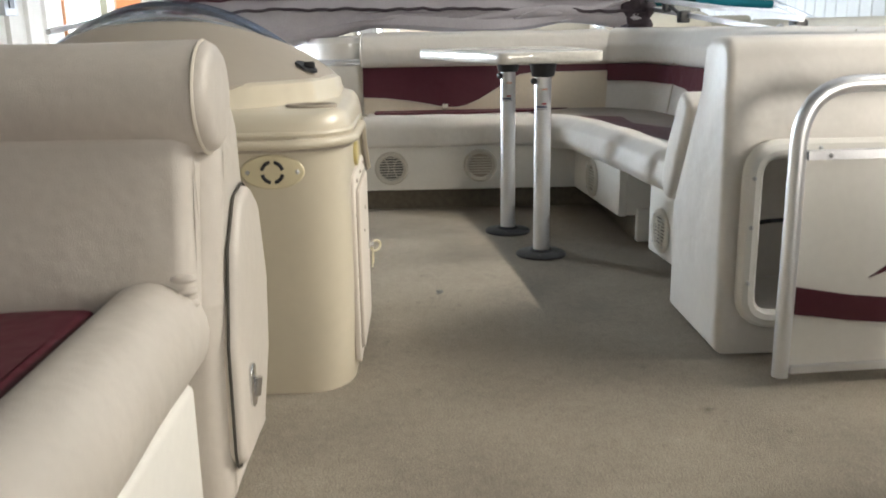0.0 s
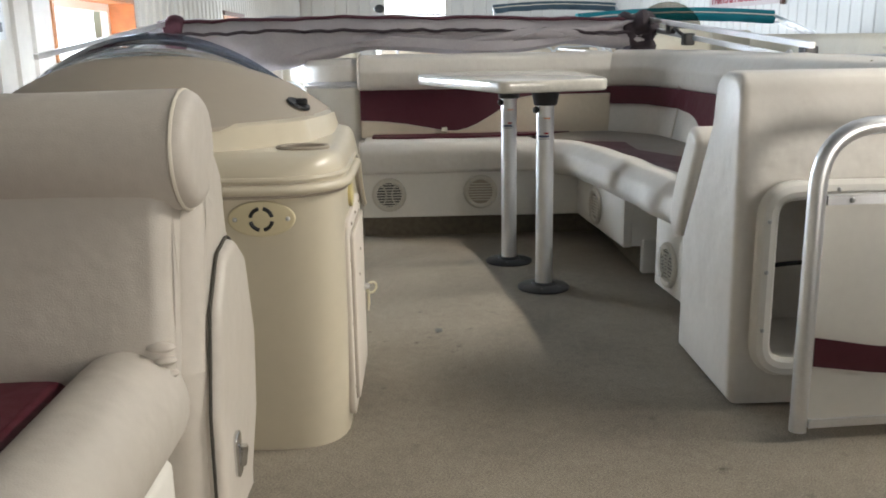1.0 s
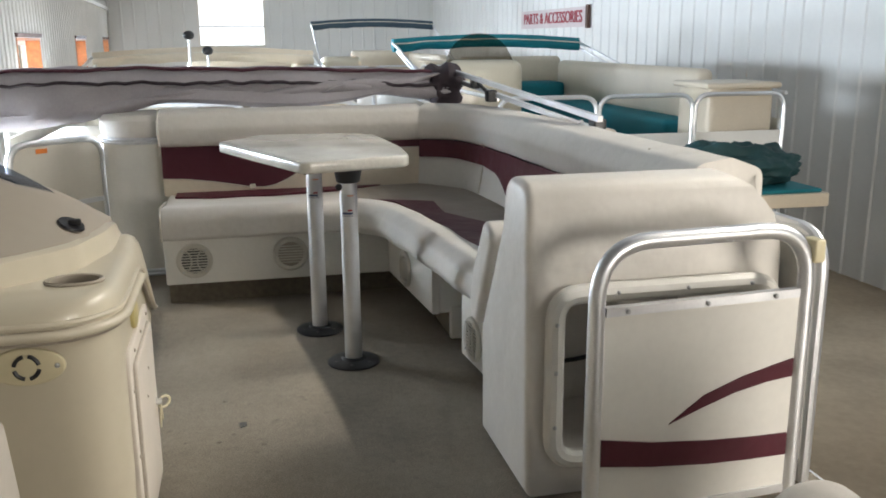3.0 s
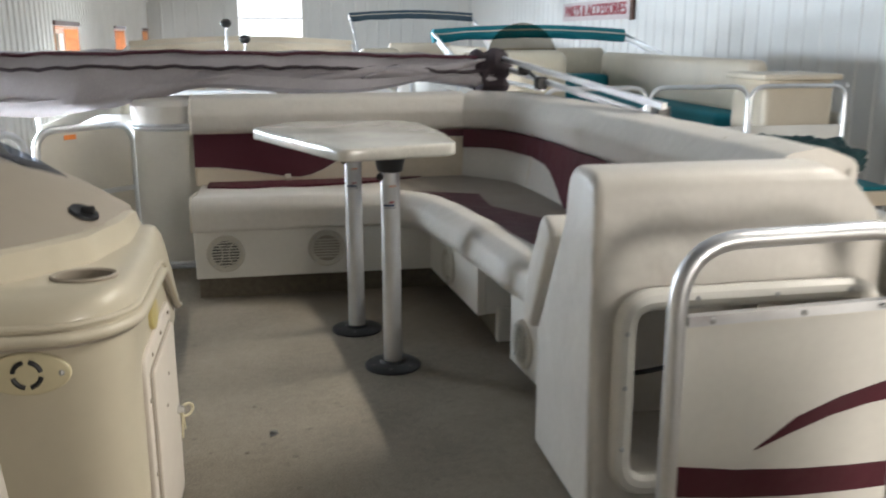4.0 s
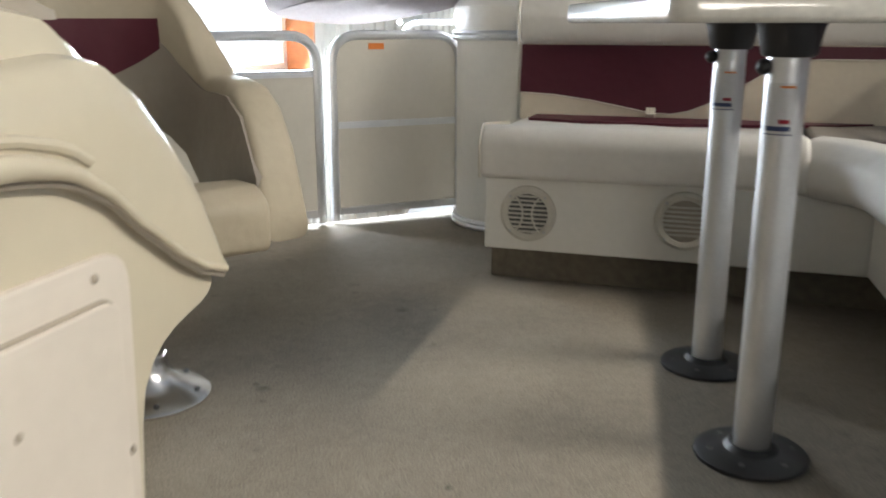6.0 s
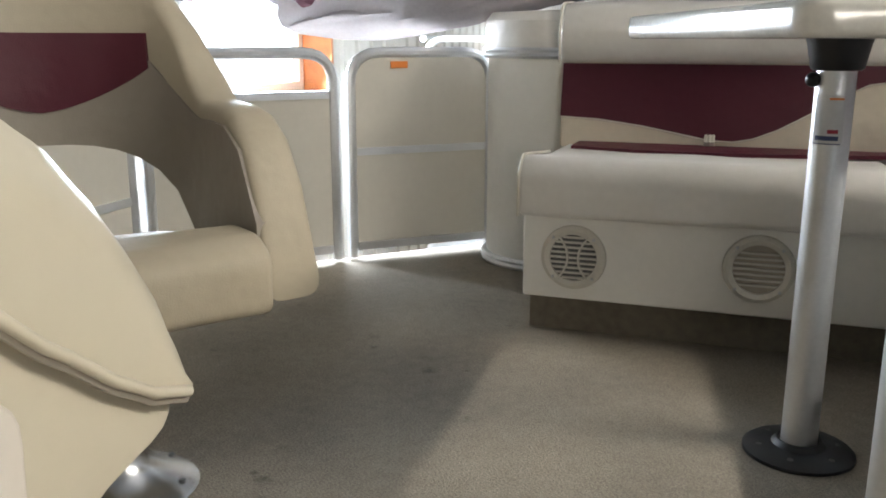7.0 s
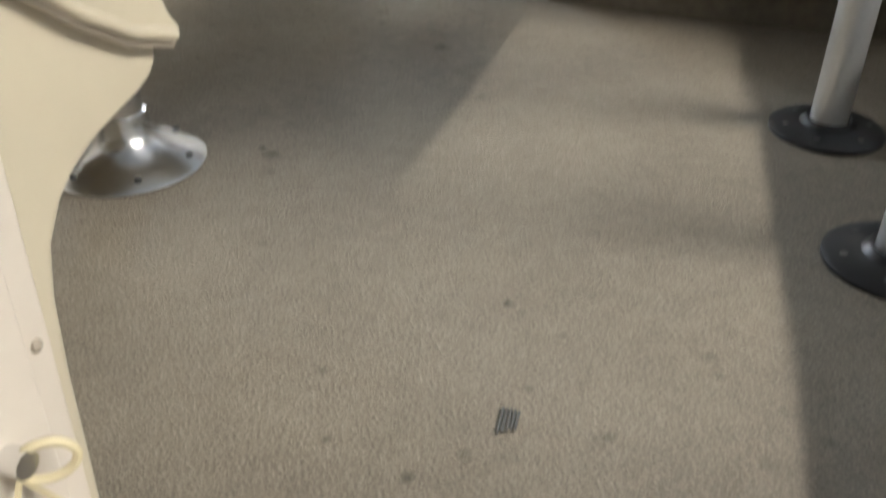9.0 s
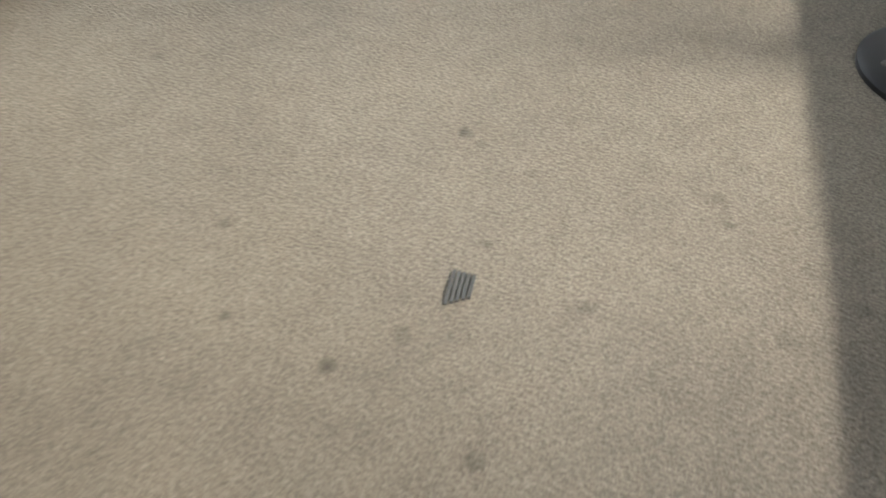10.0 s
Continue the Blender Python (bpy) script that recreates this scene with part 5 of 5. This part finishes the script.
def neighbour(name, label, x0, x1, y0, y1, canvas, seat_mat, bimini_y, bimini_z, dz=0.0):
    b = thing(name, label, "pontoon boat", group="boats stored in the shop")
    part("deck", box(x0 - 0.05, x1 + 0.05, y0 - 0.05, y1 + 0.05, -0.12 + dz, -0.04 + dz, 0.02), ALU_DULL, b)
    for px in (x0 + 0.4, x1 - 0.4):
        part("pontoon", tube([(px, y0 - 0.3, -0.45 + dz), (px, y1, -0.45 + dz)], 0.3, seg=20), ALU_DULL, b)
        part("stand", box(px - 0.25, px + 0.25, (y0 + y1) / 2 - 0.3, (y0 + y1) / 2 + 0.3, FLOOR_Z, -0.70 + dz), WOOD, b, smooth=False)
    n = 3
    for i in range(n):
        xa, xb = x0 + (x1 - x0) * i / n + 0.01, x0 + (x1 - x0) * (i + 1) / n - 0.01
        part("fence_frame", tube(arc3([(xa, y0, -0.03 + dz), (xa, y0, 0.70 + dz), (xb, y0, 0.70 + dz), (xb, y0, -0.03 + dz)], 0.12), 0.017), ALU, b)
        part("fence_sheet", box(xa, xb, y0 - 0.004, y0 + 0.004, -0.02 + dz, 0.42 + dz), PANEL_WHITE, b, smooth=False)
    for xs in (x0, x1):
        part("side_sheet", box(xs - 0.004, xs + 0.004, y0, y1, -0.02 + dz, 0.5 + dz), PANEL_WHITE, b, smooth=False)
        part("side_rail", tube([(xs, y0, 0.70 + dz), (xs, y1, 0.70 + dz)], 0.016), ALU, b)
    part("seat_back", box(x1 - 0.62, x1 - 0.06, y0 + 0.05, y0 + 0.55, 0.0 + dz, 0.75 + dz, 0.05), CREAM_VINYL, b, "cream seat")
    part("seat_top", box(x1 - 0.66, x1 - 0.02, y0 + 0.02, y0 + 0.58, 0.735 + dz, 0.78 + dz, 0.02), CREAM_VINYL, b)
    part("bench", box(x1 - 0.5, x1 - 0.06, y0 + 1.0, y1 - 1.2, 0.0 + dz, 0.42 + dz, 0.05), seat_mat, b, "bench cushion")
    part("bench_back", box(x1 - 0.22, x1 - 0.04, y0 + 1.0, y1 - 1.2, 0.40 + dz, 0.85 + dz, 0.06), CREAM_VINYL, b)
    part("bench_cross", box(x0 + 1.0, x1 - 0.2, y1 - 1.5, y1 - 1.0, 0.0 + dz, 0.6 + dz, 0.06), seat_mat, b)
    part("bench_cross_back", box(x0 + 0.9, x1 - 0.1, y1 - 1.05, y1 - 0.85, 0.4 + dz, 0.9 + dz, 0.06), CREAM_VINYL, b)
    part("sun_pad", box(x0 + 0.05, x0 + 1.0, y0 + 0.1, y0 + 1.5, 0.0 + dz, 0.45 + dz, 0.06), CREAM_VINYL, b)
    cs = part("console", box(x0 + 0.15, x0 + 0.85, y0 + 2.0, y0 + 2.6, 0.0 + dz, 0.92 + dz, 0.1, 5), GELCOAT, b)
    wsn = []
    if canvas is not TEAL:
        cs.data.transform(Matrix.Translation((0, 0, -0.1)))
    for k in range(13):
        a = math.pi * k / 12
        c = Vector((x0 + 0.5 - 0.36 * math.cos(a), y0 + 2.25, 0.85 + dz))
        t = Vector((x0 + 0.5 - 0.33 * math.cos(a), y0 + 2.35, 0.87 + dz + 0.30 * math.sin(a)))
        wsn.append([c, t, t + Vector((0, 0.006, 0)), c + Vector((0, 0.006, 0))])
    if canvas is TEAL:
        part("windscreen", loft(wsn), SMOKED, cs, "smoked windscreen")
    if canvas is not None:
        rg = []
        for i in range(25):
            u = i / 24
            x = x0 + (x1 - x0) * u
            zz = bimini_z + 0.05 * math.sin(math.pi * u)
            h = 0.13 + 0.02 * noise.noise(Vector((u * 9, 1, 0)))
            rg.append([(x, bimini_y - 0.12 + 0.02 * noise.noise(Vector((u * 7, 4, 0))), zz - h * 0.5), (x, bimini_y - 0.08, zz + 0.02), (x, bimini_y + 0.08, zz + 0.02), (x, bimini_y + 0.14, zz - h * 0.4), (x, bimini_y + 0.05, zz - h), (x, bimini_y - 0.08, zz - h)])
        part("canopy", loft(rg), canvas, b, "furled canopy", angle=60)
        part("canopy_welt", tube([(r[0][0], r[0][1] - 0.006, r[0][2] + 0.03) for r in rg], 0.008, seg=6), PIPING, b)
        for xs, so in ((x0, 0.0), (x1, 0.0)):
            part("bow_tube", tube([(xs, bimini_y, bimini_z - 0.02), (xs, bimini_y - 1.9, 0.72 + dz)], 0.014, square=True), ALU, b)
            part("bow_tube", tube([(xs + 0.03, bimini_y, bimini_z - 0.1), (xs + 0.03, bimini_y - 1.5, 0.72 + dz)], 0.012, square=True), ALU, b)
    return b


neighbour("teal_boat", "cream pontoon boat with teal seats and a furled teal canopy", 2.12, 4.42, 6.5, 12.2, TEAL, TEAL, 10.9, 1.10)
neighbour("blue_boat", "cream pontoon boat with a furled slate-blue canopy", 1.65, 3.9, 14.5, 19.5, NAVY, CREAM_VINYL, 17.0, 1.42)
nb = neighbour("cream_boat", "cream pontoon boat with furled cream canopy and dark stern light", -1.15, 1.15, 6.6, 12.4, CREAM_VINYL, TAUPE_VINYL, 10.5, 0.98)
for x, h in ((-0.12, 1.17), (0.05, 1.02)):
    part("lamp_post", tube([(x, 9.6, 0.7), (x, 9.6, h)], 0.012), ALU, nb)
    bm = bmesh.new()
    bmesh.ops.create_uvsphere(bm, u_segments=14, v_segments=8, radius=0.055)
    part("lamp_head", turned(bm, Matrix.Translation((x, 9.6, h)) @ Matrix.Diagonal((1, 1, 0.8, 1))), BLACK, nb, "dark lamp head")

# bench by the wall with a canvas bag
bench = thing("side_bench", "cream bench with a teal cushion against the shop wall", "bench")
part("top", box(3.1, 3.84, 5.1, 6.0, 0.10, 0.185, 0.01), CREAM_VINYL, bench)
part("cushion", box(3.11, 3.80, 5.12, 5.98, 0.185, 0.21, 0.01), TEAL, bench, "teal cushion")
for x in (3.2, 3.75):
    for y in (5.5, 5.9):
        part("leg", box(x - 0.015, x + 0.015, y - 0.015, y + 0.015, FLOOR_Z, 0.10), ALU_DULL, bench, smooth=False)
bm = bmesh.new()
bmesh.ops.create_icosphere(bm, subdivisions=5, radius=1.0)
for v in bm.verts:
    c = v.co.copy()
    h = 0.13 + 0.05 * max(0, -c.x)
    v.co = Vector((3.36 + 0.42 * c.x, 5.38 + 0.20 * c.y, 0.208 + 0.9 * h + h * c.z))
    v.co += c * (0.05 * noise.noise(c * 3.1) + 0.018 * noise.noise(c * 9))
    v.co.z = max(v.co.z, 0.2105)
tagged(part("canvas_bag", bm, GREEN_BAG, angle=60), "rumpled dark green canvas bag lying on the bench", "bag")
# small dark tread mark of a melted patch on the carpet
gm = thing("carpet_mark", "small dark grid mark pressed into the tan carpet", "mark")
for k in range(5):
    a = Vector((0.2955 + k * 0.0042, 2.925, 0))
    bm = box(-0.0014, 0.0014, -0.019 + 0.003 * k, 0.018, 0.0, 0.0022)
    part("bar", turned(bm, Matrix.Translation(a + Vector((0, 0.02, 0))) @ Matrix.Rotation(radians(6), 4, 'Z')), GRILLE_DARK, gm, smooth=False)
